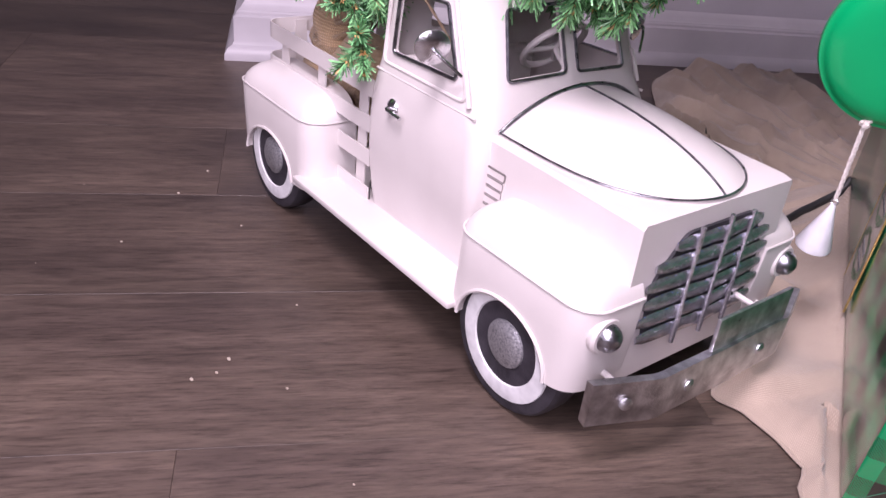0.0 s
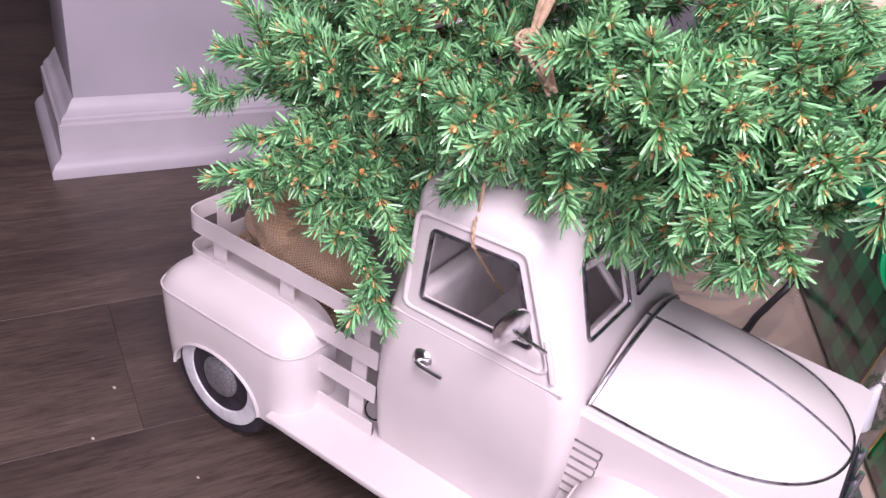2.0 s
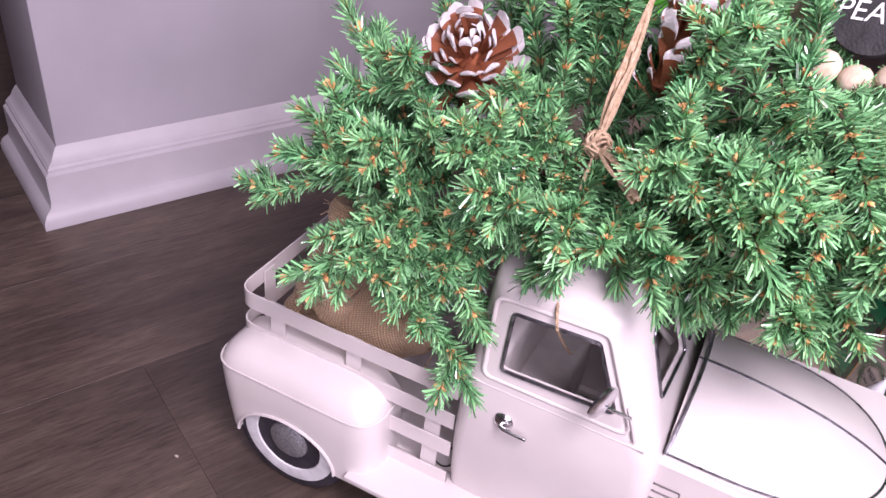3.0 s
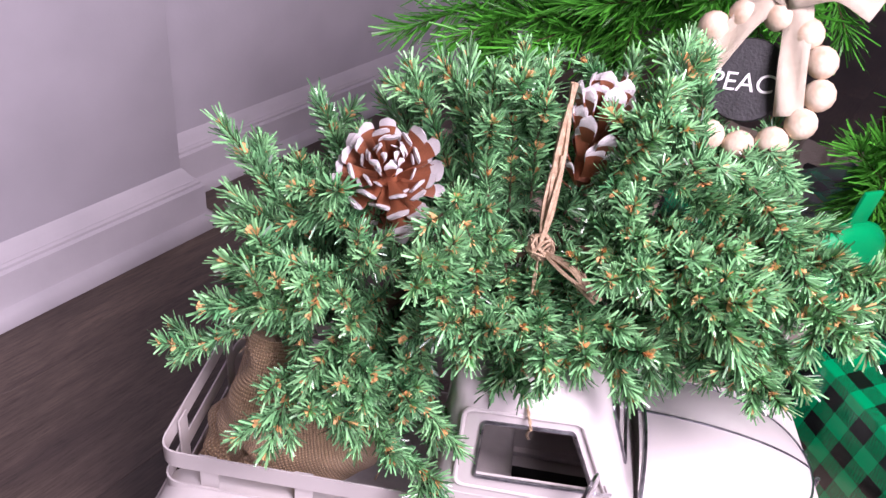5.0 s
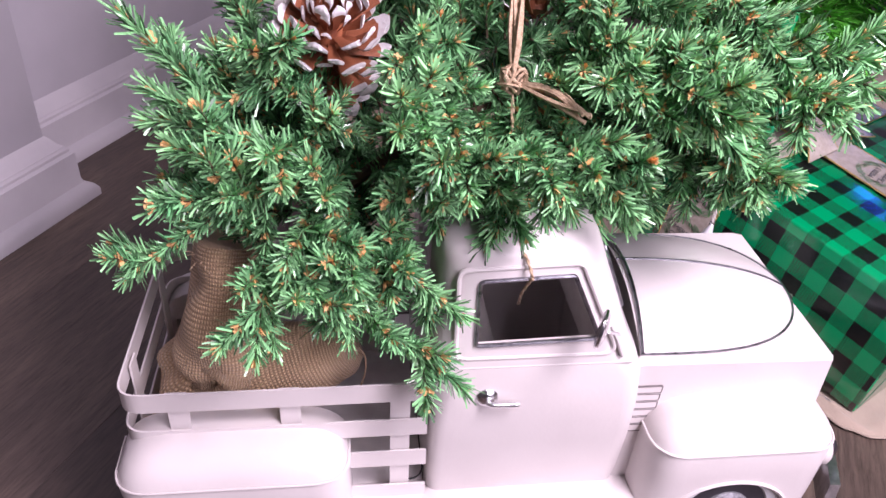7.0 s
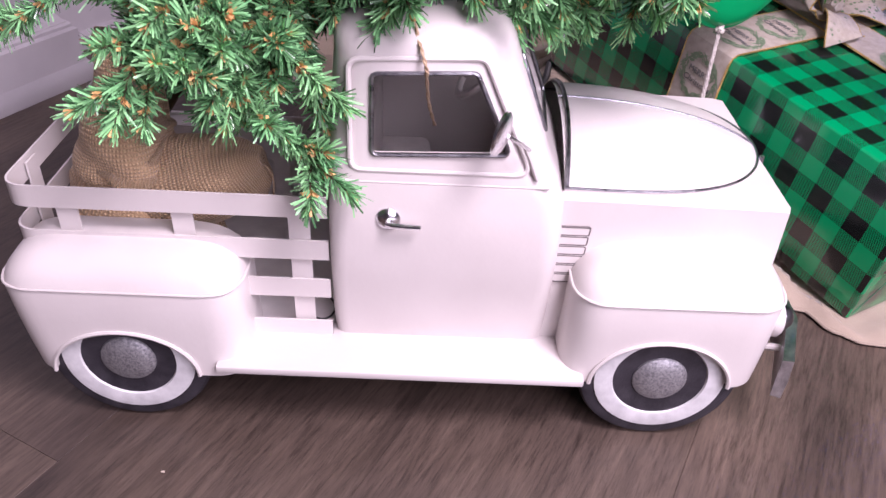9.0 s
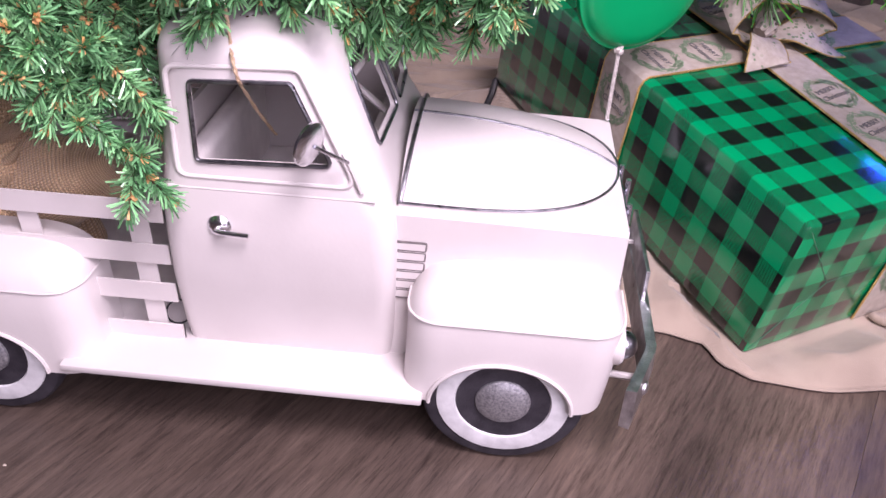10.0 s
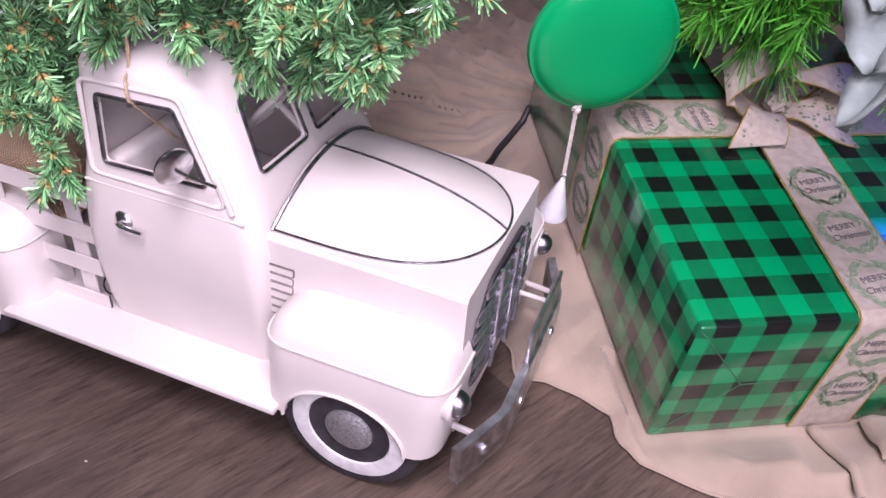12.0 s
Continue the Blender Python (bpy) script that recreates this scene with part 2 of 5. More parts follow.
GREEN_GLOSS.node_tree.nodes["Principled BSDF"].inputs["Specular IOR Level"].default_value = 0.35
TASSEL = surface("white_tassel_paint", (0.66, 0.66, 0.70), (0.80, 0.80, 0.83), 60, 0.5)
ROPE = surface("off_white_cotton_cord", (0.55, 0.50, 0.46), (0.75, 0.70, 0.66), 400, 0.9, bump=0.8, fine=900)
BEAD = surface("pale_raw_wood_bead", (0.52, 0.38, 0.26), (0.74, 0.62, 0.49), 70, 0.6, bump=0.2)
SLATE = surface("black_slate_sign", (0.016, 0.016, 0.018), (0.035, 0.034, 0.038), 60, 0.6, bump=0.3)
CHALK = surface("white_chalk_lettering", (0.70, 0.70, 0.70), (0.85, 0.85, 0.85), 300, 0.9)
LEAF = surface("grey_green_felt_leaf", (0.185, 0.230, 0.225), (0.280, 0.335, 0.325), 90, 0.95, bump=0.12, fine=800)
STALK = surface("pale_green_stalk", (0.25, 0.33, 0.12), (0.4, 0.48, 0.2), 90, 0.6)
WALL = surface("grey_wall_paint", (0.42, 0.40, 0.435), (0.475, 0.45, 0.49), 9, 0.62, bump=0.08, fine=220)
BASE = surface("white_trim_paint", (0.47, 0.445, 0.475), (0.54, 0.51, 0.54), 12, 0.45, bump=0.05, fine=200)
CEIL = surface("white_ceiling_paint", (0.68, 0.68, 0.68), (0.74, 0.74, 0.74), 9, 0.9, bump=0.1)
WOOD = plank_wood()
UNDER = surface("dark_subfloor", (0.012, 0.01, 0.009), (0.02, 0.017, 0.015), 20, 0.9)
BLACK = surface("black_plastic", (0.008, 0.008, 0.009), (0.02, 0.02, 0.022), 60, 0.55)
CRUMB = surface("pale_crumbs", (0.32, 0.27, 0.22), (0.55, 0.48, 0.40), 200, 0.9)
CHECK = 0.0208
PLAID = plaid_paper(CHECK)
FOLD = surface("creased_paper_edge", (0.03, 0.13, 0.07), (0.06, 0.18, 0.10), 60, 0.4)


# ---- mesh helpers ----
def finish(bm, name, mats, smooth=True, angle=35):
    bmesh.ops.recalc_face_normals(bm, faces=bm.faces)
    me = bpy.data.meshes.new(name)
    bm.to_mesh(me)
    bm.free()
    for m in (mats if isinstance(mats, (list, tuple)) else [mats]):
        me.materials.append(m)
    if smooth:
        me.polygons.foreach_set("use_smooth", [True] * len(me.polygons))
        me.set_sharp_from_angle(angle=radians(angle))
    return me


def part(name, bm, material, parent, label="", m=None, smooth=True, angle=35):
    me = bm if isinstance(bm, bpy.types.Mesh) else finish(bm, name, material, smooth, angle)
    ob = new(name, me)
    ob.parent = parent
    if m is not None:
        ob.matrix_local = m
    if label:
        ob["label"] = label
    return ob


def thing(name, label, category, m=None, group="", kind="", mesh=None):
    ob = new(name, mesh)
    if m is not None:
        ob.matrix_world = m
    return tagged(ob, label, category, group, kind)


def box(x0, x1, y0, y1, z0, z1, bevel=0.0, seg=2):
    bm = bmesh.new()
    bmesh.ops.create_cube(bm, size=1)
    for v in bm.verts:
        v.co = Vector(((x0 + x1) / 2 + v.co.x * (x1 - x0), (y0 + y1) / 2 + v.co.y * (y1 - y0), (z0 + z1) / 2 + v.co.z * (z1 - z0)))
    if bevel:
        bmesh.ops.bevel(bm, geom=list(bm.edges), offset=bevel, segments=seg, affect="EDGES", profile=0.5)
    return bm


def loft(rings, cap=True, closed=True):
    """Skin over rings of equally many points."""
    bm = bmesh.new()
    vs = [[bm.verts.new(p) for p in r] for r in rings]
    n = len(rings[0])
    for a, b in zip(vs, vs[1:]):
        for i in range(n if closed else n - 1):
            j = (i + 1) % n
            bm.faces.new((a[i], a[j], b[j], b[i]))
    if cap:
        bm.faces.new(vs[0][::-1])
        bm.faces.new(vs[-1])
    return bm


def sweep(points, radius, sides=8, cyclic=False, into=None, flat=None):
    """A tube along points; radius: a number or a function of 0..1. flat: (width, thickness) for a strap."""
    pts = [Vector(p) for p in points]
    bm = into or bmesh.new()
    n = len(pts)
    up = None
    rows = []
    for i, p in enumerate(pts):
        if cyclic:
            t = pts[(i + 1) % n] - pts[i - 1]
        else:
            t = pts[min(i + 1, n - 1)] - pts[max(i - 1, 0)]
        t.normalize()
        if up is None:
            up = Vector((0, 0, 1)) if abs(t.z) < 0.9 else Vector((1, 0, 0))
        up = (up - t * up.dot(t)).normalized()
        side = t.cross(up)
        r = radius(i / max(1, n - 1)) if callable(radius) else radius
        row = []
        for k in range(sides):
            a = 2 * math.pi * k / sides
            row.append(bm.verts.new(p + (side * math.cos(a) + up * math.sin(a)) * r))
        rows.append(row)
    pairs = list(zip(rows, rows[1:]))
    if cyclic:
        pairs.append((rows[-1], rows[0]))
    for a, b in pairs:
        for k in range(sides):
            j = (k + 1) % sides
            bm.faces.new((a[k], a[j], b[j], b[k]))
    if not cyclic:
        bm.faces.new(rows[0][::-1])
        bm.faces.new(rows[-1])
    return bm


def smooth_path(points, steps=6):
    """Catmull-Rom through the points."""
    p = [Vector(q) for q in points]
    p = [2 * p[0] - p[1]] + p + [2 * p[-1] - p[-2]]
    out = []
    for i in range(1, len(p) - 2):
        for s in range(steps):
            t = s / steps
            a, b, c, d = p[i - 1], p[i], p[i + 1], p[i + 2]
            out.append(0.5 * ((2 * b) + (c - a) * t + (2 * a - 5 * b + 4 * c - d) * t * t + (3 * b - a - 3 * c + d) * t ** 3))
    out.append(p[-2])
    return out


def lathe(profile, steps=32, axis="Z", hoop=False):
    """Turned body from (radius, height) pairs."""
    bm = bmesh.new()
    rows = []
    for r, h in profile:
        row = []
        for k in range(steps):
            a = 2 * math.pi * k / steps
            c, s = max(r, 1e-5) * math.cos(a), max(r, 1e-5) * math.sin(a)
            row.append(bm.verts.new({"Z": (c, s, h), "Y": (c, h, s), "X": (h, c, s)}[axis]))
        rows.append(row)
    for a, b in zip(rows, rows[1:]):
        for k in range(steps):
            j = (k + 1) % steps
            bm.faces.new((a[k], a[j], b[j], b[k]))
    if hoop:
        for k in range(steps):
            j = (k + 1) % steps
            bm.faces.new((rows[-1][k], rows[-1][j], rows[0][j], rows[0][k]))
    else:
        bm.faces.new(rows[0][::-1])
        bm.faces.new(rows[-1])
    return bm


def rounded(pts, r, steps=5):
    """A closed outline in 2D with its corners rounded."""
    out, n = [], len(pts)
    for i in range(n):
        p, a, b = Vector(pts[i]), Vector(pts[i - 1]), Vector(pts[(i + 1) % n])
        rr = r[i] if isinstance(r, (list, tuple)) else r
        u, v = (a - p).normalized(), (b - p).normalized()
        half = max(0.2, u.angle(v) / 2)
        d = min(rr / math.tan(half), (a - p).length * 0.48, (b - p).length * 0.48)
        s, e = p + u * d, p + v * d
        for k in range(steps + 1):
            t = k / steps
            out.append((1 - t) ** 2 * s + 2 * t * (1 - t) * p + t * t * e)
    return out


def prism(outline, place, depth_a, depth_b):
    """Extrude a 2D outline: place(u, v, w) gives the point in space."""
    return loft([[place(q[0], q[1], depth_a) for q in outline], [place(q[0], q[1], depth_b) for q in outline]])


def carve(bm, cutters, name, mats, angle=35):
    """The solid bm less the cutters, as one mesh."""
    bmesh.ops.recalc_face_normals(bm, faces=bm.faces)
    me = bpy.data.meshes.new(name)
    bm.to_mesh(me)
    bm.free()
    base = new(name + "_solid", me)
    tools = []
    for c in cutters:
        bmesh.ops.recalc_face_normals(c, faces=c.faces)
        cm = bpy.data.meshes.new("cutter")
        c.to_mesh(cm)
        c.free()
        co = new("cutter", cm)
        tools.append(co)
        mod = base.modifiers.new("cut", "BOOLEAN")
        mod.operation, mod.object, mod.solver = "DIFFERENCE", co, "EXACT"
    dg = bpy.context.evaluated_depsgraph_get()
    done = bpy.data.meshes.new_from_object(base.evaluated_get(dg))
    for o in tools + [base]:
        bpy.data.objects.remove(o)
    done.name = name
    done.materials.clear()
    for m in (mats if isinstance(mats, (list, tuple)) else [mats]):
        done.materials.append(m)
    done.polygons.foreach_set("use_smooth", [True] * len(done.polygons))
    done.set_sharp_from_angle(angle=radians(angle))
    return done


MIRROR = Matrix.Diagonal((1, -1, 1, 1))


def flipped(me):
    """The same mesh for the other side of the truck."""
    c = me.copy()
    c.transform(MIRROR)
    c.flip_normals()
    return c


# ---- the room ----
ALONG, ACROSS = Vector((0.454, 0.891, 0)), Vector((-0.891, 0.454, 0))
ROOM = Matrix(((ALONG.x, ACROSS.x, 0, 0), (ALONG.y, ACROSS.y, 0, 0), (0, 0, 1, 0), (0, 0, 0, 1)))
# in the room's own axes: first along the back wall, second towards it


def structure(name, bm, mat, label, category, smooth=False):
    ob = new(name, finish(bm, name, mat, smooth))
    ob.matrix_world = ROOM
    return tagged(ob, label, category, kind="structure")


structure("wall_north", box(0.15, 3.2, 0.785, 0.90, 0, 2.5), WALL, "grey painted wall behind the decorations", "wall")
structure("wall_pilaster", box(-0.249, 0.214, 0.691, 0.90, 0, 2.5, 0.002), WALL, "grey painted wall end standing forward", "wall", True)
structure("wall_west", box(-3.3, -3.2, -3.2, 3.2, 0, 2.5), WALL, "grey painted wall of the dim hall", "wall")
structure("wall_east", box(3.2, 3.3, -3.2, 0.9, 0, 2.5), WALL, "grey painted wall", "wall")
structure("wall_south", box(-3.3, 3.3, -3.3, -3.2, 0, 2.5), WALL, "grey painted wall", "wall")
structure("wall_hall", box(-3.3, -0.12, 3.1, 3.2, 0, 2.5), WALL, "grey painted wall of the dim hall", "wall")
structure("wall_hall_side", box(-0.12, 0.0, 0.90, 3.2, 0, 2.5), WALL, "grey painted wall of the dim hall", "wall")
structure("ceiling", box(-3.3, 3.3, -3.3, 3.2, 2.5, 2.6), CEIL, "white painted ceiling", "ceiling")


def skirting(path, name, label):
    """Moulded board along a path of (along, across); it stands out to the right of the way."""
    prof = [(0, 0), (0.039, 0), (0.039, 0.011), (0.034, 0.019), (0.026, 0.024), (0.0235, 0.031), (0.0235, 0.070), (0.019, 0.073), (0.019, 0.077), (0.016, 0.080),
            (0.016, 0.081), (0.011, 0.084), (0.007, 0.091), (0.003, 0.097), (0, 0.100)]
    pts = [Vector((*p, 0)) for p in path]
    rings = []
    for i, p in enumerate(pts):
        a = (p - pts[i - 1]).normalized() if i else (pts[1] - p).normalized()
        b = (pts[i + 1] - p).normalized() if i + 1 < len(pts) else a
        na, nb = Vector((a.y, -a.x, 0)), Vector((b.y, -b.x, 0))
        mitre = (na + nb).normalized()
        mitre /= max(0.3, mitre.dot(na))
        rings.append([p + mitre * d + Vector((0, 0, z)) for d, z in prof])
    return structure(name, loft(rings), BASE, label, "baseboard", True)


skirting([(-0.249, 0.90), (-0.249, 0.691), (0.214, 0.691), (0.214, 0.785), (3.2, 0.785)], "baseboard", "white moulded baseboard round the wall end")


# ---- the truck ----
truck = thing("toy_truck", "cream white metal vintage pickup truck decoration on the floor", "toy truck", Matrix.Translation((0, 0.002, 0)))


def ring(x0, x1, hw, z, r=0.022, nose=0.0, n=6):
    """A rounded box in plan; nose: how far the middle of its front stands out."""
    pts = rounded([(x0, -hw), (x1, -hw), (x1 + nose, 0), (x1, hw), (x0, hw)], [r, r * 1.2, 0.03, r * 1.2, r], n)
    return [(p.x, p.y, z) for p in pts]


CAB = [(-0.054, 0.104, 0.088, 0.050, 0.012), (-0.055, 0.105, 0.095, 0.085, 0.012), (-0.055, 0.106, 0.1005, 0.130, 0.012), (-0.055, 0.107, 0.1015, 0.165, 0.014),
       (-0.055, 0.106, 0.0995, 0.190, 0.016), (-0.055, 0.101, 0.0975, 0.205, 0.020), (-0.054, 0.092, 0.0960, 0.222, 0.026), (-0.053, 0.0855, 0.0950, 0.240, 0.030),
       (-0.051, 0.0725, 0.0930, 0.272, 0.030), (-0.050, 0.0665, 0.0920, 0.288, 0.030), (-0.0495, 0.0635, 0.0912, 0.2955, 0.030), (-0.048, 0.0600, 0.0882, 0.3010, 0.030),
       (-0.045, 0.0545, 0.0825, 0.3050, 0.030), (-0.037, 0.0445, 0.0715, 0.3082, 0.028), (-0.021, 0.0260, 0.0480, 0.3104, 0.020), (-0.008, 0.008, 0.016, 0.3112, 0.006)]
CAB = [(a, b, c * 1.03, d, e) for a, b, c, d, e in CAB]
outer = loft([ring(x0, x1, hw, z, r, 0.007) for x0, x1, hw, z, r in CAB])
inner = loft([ring(x0 + 0.004, x1 - 0.004, hw - 0.004, z - (0.004 if z > 0.28 else 0) + (0.008 if z < 0.06 else 0), max(r - 0.003, 0.003), 0.007) for x0, x1, hw, z, r in CAB[:-1]])
SIDE_WIN = rounded([(-0.0240, 0.2255), (0.066, 0.2285), (0.0415, 0.2825), (-0.0235, 0.2795)], 0.004, 4)
REAR_WIN = rounded([(-0.042, 0.236), (0.042, 0.236), (0.040, 0.281), (-0.040, 0.281)], 0.006, 4)
# the windscreen leans back; two panes either side of a bar


def screen_pane(side):
    pts = rounded([(side * 0.007, 0.234), (side * 0.068, 0.231), (side * 0.0615, 0.283), (side * 0.007, 0.2865)], 0.0045, 4)
    return pts


def screen_x(y, z):
    """Where the cab's front face lies."""
    for a, b in zip(CAB, CAB[1:]):
        if a[3] <= z <= b[3]:
            t = (z - a[3]) / (b[3] - a[3])
            x1, hw = a[1] + t * (b[1] - a[1]), a[2] + t * (b[2] - a[2])
            return x1 + 0.007 * (1 - abs(y) / hw)
    return 0.06


cuts = [inner, prism(SIDE_WIN, lambda u, v, w: (u, w, v), -0.15, 0.15), prism(REAR_WIN, lambda u, v, w: (w, u, v), -0.08, -0.03)]
for s in (-1, 1):
    cuts.append(prism(screen_pane(s), lambda u, v, w: (w, u, v), 0.045, 0.13))
part("cab", carve(outer, cuts, "cab", WHITE, 40), WHITE, truck)


def side_y(z, out=0.0):
    for a, b in zip(CAB, CAB[1:]):
        if a[3] <= z <= b[3]:
            return -(a[2] + (z - a[3]) / (b[3] - a[3]) * (b[2] - a[2])) - out
    return -0.09 - out


def both_sides(name, bm, mat, label="", angle=35, parent=None):
    me = finish(bm, name, mat, True, angle)
    a = part(name, me, mat, parent or truck, label)
    b = part(name, flipped(me), mat, parent or truck, label)
    return a, b


# window trims, door edges and raised lines
both_sides("window_trim", sweep([(p.x, side_y(p.y, 0.0006), p.y) for p in SIDE_WIN], 0.0016, 8, True), TRIM, "bright metal trim round the door window")
for s in (-1, 1):
    pts = screen_pane(s)
    part("windscreen_trim", sweep([(screen_x(p.x, p.y) + 0.0008, p.x, p.y) for p in pts], 0.0014, 8, True), TRIM, truck, "dark bright metal trim round the windscreen")
FRAME = rounded([(-0.038, 0.214), (0.082, 0.214), (0.0465, 0.2915), (-0.038, 0.288)], 0.008, 5)
both_sides("door_frame_ridge", sweep([(p.x, side_y(min(p.y, 0.287), -0.0007), p.y) for p in FRAME], 0.0019, 8, True), WHITE)
both_sides("belt_line", sweep([(x, side_y(0.2055, -0.0009), 0.2055) for x in (-0.046, 0.0, 0.05, 0.094)], 0.0013, 8), WHITE)

# cab inside: bench, steering wheel, dashboard
part("bench_seat", box(-0.046, 0.012, -0.080, 0.080, 0.075, 0.150, 0.008, 3), BEDWHITE, truck)
part("bench_back", box(-0.048, -0.030, -0.080, 0.080, 0.140, 0.215, 0.006, 3), BEDWHITE, truck)
part("dashboard", box(0.074, 0.098, -0.084, 0.084, 0.175, 0.212, 0.006, 3), BEDWHITE, truck)
wheel_m = pose(0.052, 0.018, 0.243, 0, -50, 0)
sw = sweep([(0.030 * math.cos(a), 0.030 * math.sin(a), 0) for a in [2 * math.pi * k / 28 for k in range(28)]], 0.0030, 8, True)
for a in (0.4, 2.5, 4.6):
    sweep([(0, 0, -0.002), (0.030 * math.cos(a), 0.030 * math.sin(a), 0)], 0.0026, 6, into=sw)
sweep([(0, 0, 0.001), (0, 0, -0.040)], 0.003, 8, into=sw)
part("steering_wheel", sw, WHITE, truck, m=wheel_m)

# bonnet: straight sides, flat shoulders, raised lid
NOSE = [(-0.0895, 0.056), (-0.0900, 0.185), (-0.0880, 0.1885), (0.0880, 0.1885), (0.0900, 0.185), (0.0895, 0.056)]
rings = []
for x, top, w in ((0.100, 0.1945, 1.0), (0.15, 0.1940, 1.0), (0.21, 0.1930, 1.0), (0.255, 0.1920, 1.0), (0.2640, 0.1905, 0.985)):
    rr = []
    for y, z in NOSE:
        rr.append((x, y * w, z if z < 0.1 else top - (0.1885 - z)))
    rings.append(rr)
nose = loft(rings)
for v in nose.verts:
    if v.co.x > 0.262:
        v.co.x += 0.004 * (1 - abs(v.co.y) / 0.083)
part("bonnet_side", nose, WHITE, truck, angle=25)

LID0, LID1 = 0.1070, 0.2628


def lid_w(x):
    t = min(1, max(0, (x - LID0) / (LID1 - LID0)))
    return 0.0838 * (1 - t ** 3.6) ** 0.5


def lid_z(x, s):
    t = (x - LID0) / (LID1 - LID0)
    edge = 0.1965 - 0.0030 * t
    return edge + (0.0270 * (1 - t ** 2.2) ** 0.9 + 0.004 * (1 - t ** 6)) * (1 - abs(s) ** 2.2)


lid = bmesh.new()
rows = []
for i in range(29):
    t = 1 - (1 - i / 28) ** 1.6
    x = LID0 + (LID1 - LID0) * min(t, 0.9995)
    rows.append([lid.verts.new((x, lid_w(x) * s, lid_z(x, s))) for s in [k / 10 for k in range(-10, 11)]])
for a, b in zip(rows, rows[1:]):
    for k in range(20):
        lid.faces.new((a[k], a[k + 1], b[k + 1], b[k]))
edge_pts = [r[0].co.copy() for r in rows] + [r[-1].co.copy() for r in rows[::-1]]
lower = [lid.verts.new((p.x, p.y, p.z - 0.004)) for p in edge_pts]
upper = [r[0] for r in rows] + [r[-1] for r in rows[::-1]]
for k in range(len(upper) - 1):
    lid.faces.new((upper[k], upper[k + 1], lower[k + 1], lower[k]))
lid_ob = part("bonnet_lid", lid, WHITE, truck, angle=50)
part("bonnet_trim", sweep([p + Vector((0, 0, 0.0008)) for p in edge_pts], 0.0010, 8), TRIM, truck, "dark bright metal trim round the bonnet")
part("bonnet_ridge", sweep([(LID0 + (LID1 - LID0) * k / 24, 0, lid_z(LID0 + (LID1 - LID0) * min(k / 24, 0.9995), 0) + 0.0004) for k in range(25)], 0.0011, 8), TRIM, truck, "dark metal ridge along the bonnet")
part("cowl_trim", sweep([(LID0 + 0.0012 + 0.004 * (1 - s * s), 0.0848 * s, lid_z(LID0, s) + 0.0012) for s in [k / 12 for k in range(-12, 13)]], 0.0017, 8), TRIM, truck, "dark metal trim along the cowl")

# louvres in the bonnet side; dark outlines paint the shade in their crevices
for sgn in (-1, 1):
    for k in range(6):
        z = 0.1700 - 0.0082 * k
        dx = -0.0006 * k
        yy = sgn * 0.0906
        lv = sweep([(p.x, yy, p.y) for p in rounded([(0.1045 + dx, z - 0.0068), (0.1275 + dx, z - 0.0068), (0.128 + dx, z), (0.105 + dx, z)], 0.0015, 3)], 0.0008, 6, True)
        part("louvre", lv, CREASE_SHADE, truck)
    part("louvre_backing", box(0.1065, 0.128, sgn * 0.0904 - 0.0007, sgn * 0.0904 + 0.0007, 0.122, 0.1690), WHITE, truck)


# mudguards
def mudguard(x0, x1, z0, weld, top, hub, arch, rise, tuck0, tuck1):
    """Straight wall up to the weld, cushion-shaped top; the ends tuck in towards the foot."""
    y0, y1 = -0.074, -0.1310
    rings = []
    h = top - weld
    for z, inset in ((z0, 0), (z0 + 0.02, 0), (z0 + 0.045, 0), (weld - 0.004, 0.0), (weld, 0.0008), (weld + h * 0.30, 0.0036), (weld + h * 0.55, 0.0086), (weld + h * 0.76, 0.0150), (weld + h * 0.90, 0.0225), (weld + h * 0.98, 0.0310), (weld + h * 1.03, 0.040)):
        t = max(0, 1 - (z - z0) / (weld - z0)) ** 1.5
        a, b = x0 + inset + tuck0 * t, x1 - inset - tuck1 * t
        r = 0.030 - inset * 0.35
        pts = rounded([(a, y0), (a, y1 + inset), (b, y1 + inset), (b, y0)], [0.002, r, r, 0.002], 8)
        rings.append([(p.x, p.y, z) for p in pts])
    bm = loft(rings)
    cyl = lathe([(arch, -0.2), (arch, -0.060)], 56, "Y")
    bmesh.ops.scale(cyl, verts=cyl.verts, vec=(1, 1, rise / arch))
    bmesh.ops.translate(cyl, verts=cyl.verts, vec=(hub, 0, z0))
    plan = rounded([(x0 + 0.012, -0.06), (x0 + 0.012, -0.1265), (x1 - 0.014, -0.1265), (x1 - 0.014, -0.06)], [0.002, 0.027, 0.027, 0.002], 8)
    hollow = loft([[(p.x, p.y, z) for p in plan] for z in (0.02, weld - 0.006)])
    return carve(bm, [cyl, hollow], "mudguard", WHITE, 38)


def arch_edge(hub, arch, rise, z0, y=-0.1313):
    return sweep([(hub + arch * math.cos(a), y, z0 + rise * math.sin(a)) for a in [math.pi * k / 40 for k in range(41)]], 0.0017, 6)


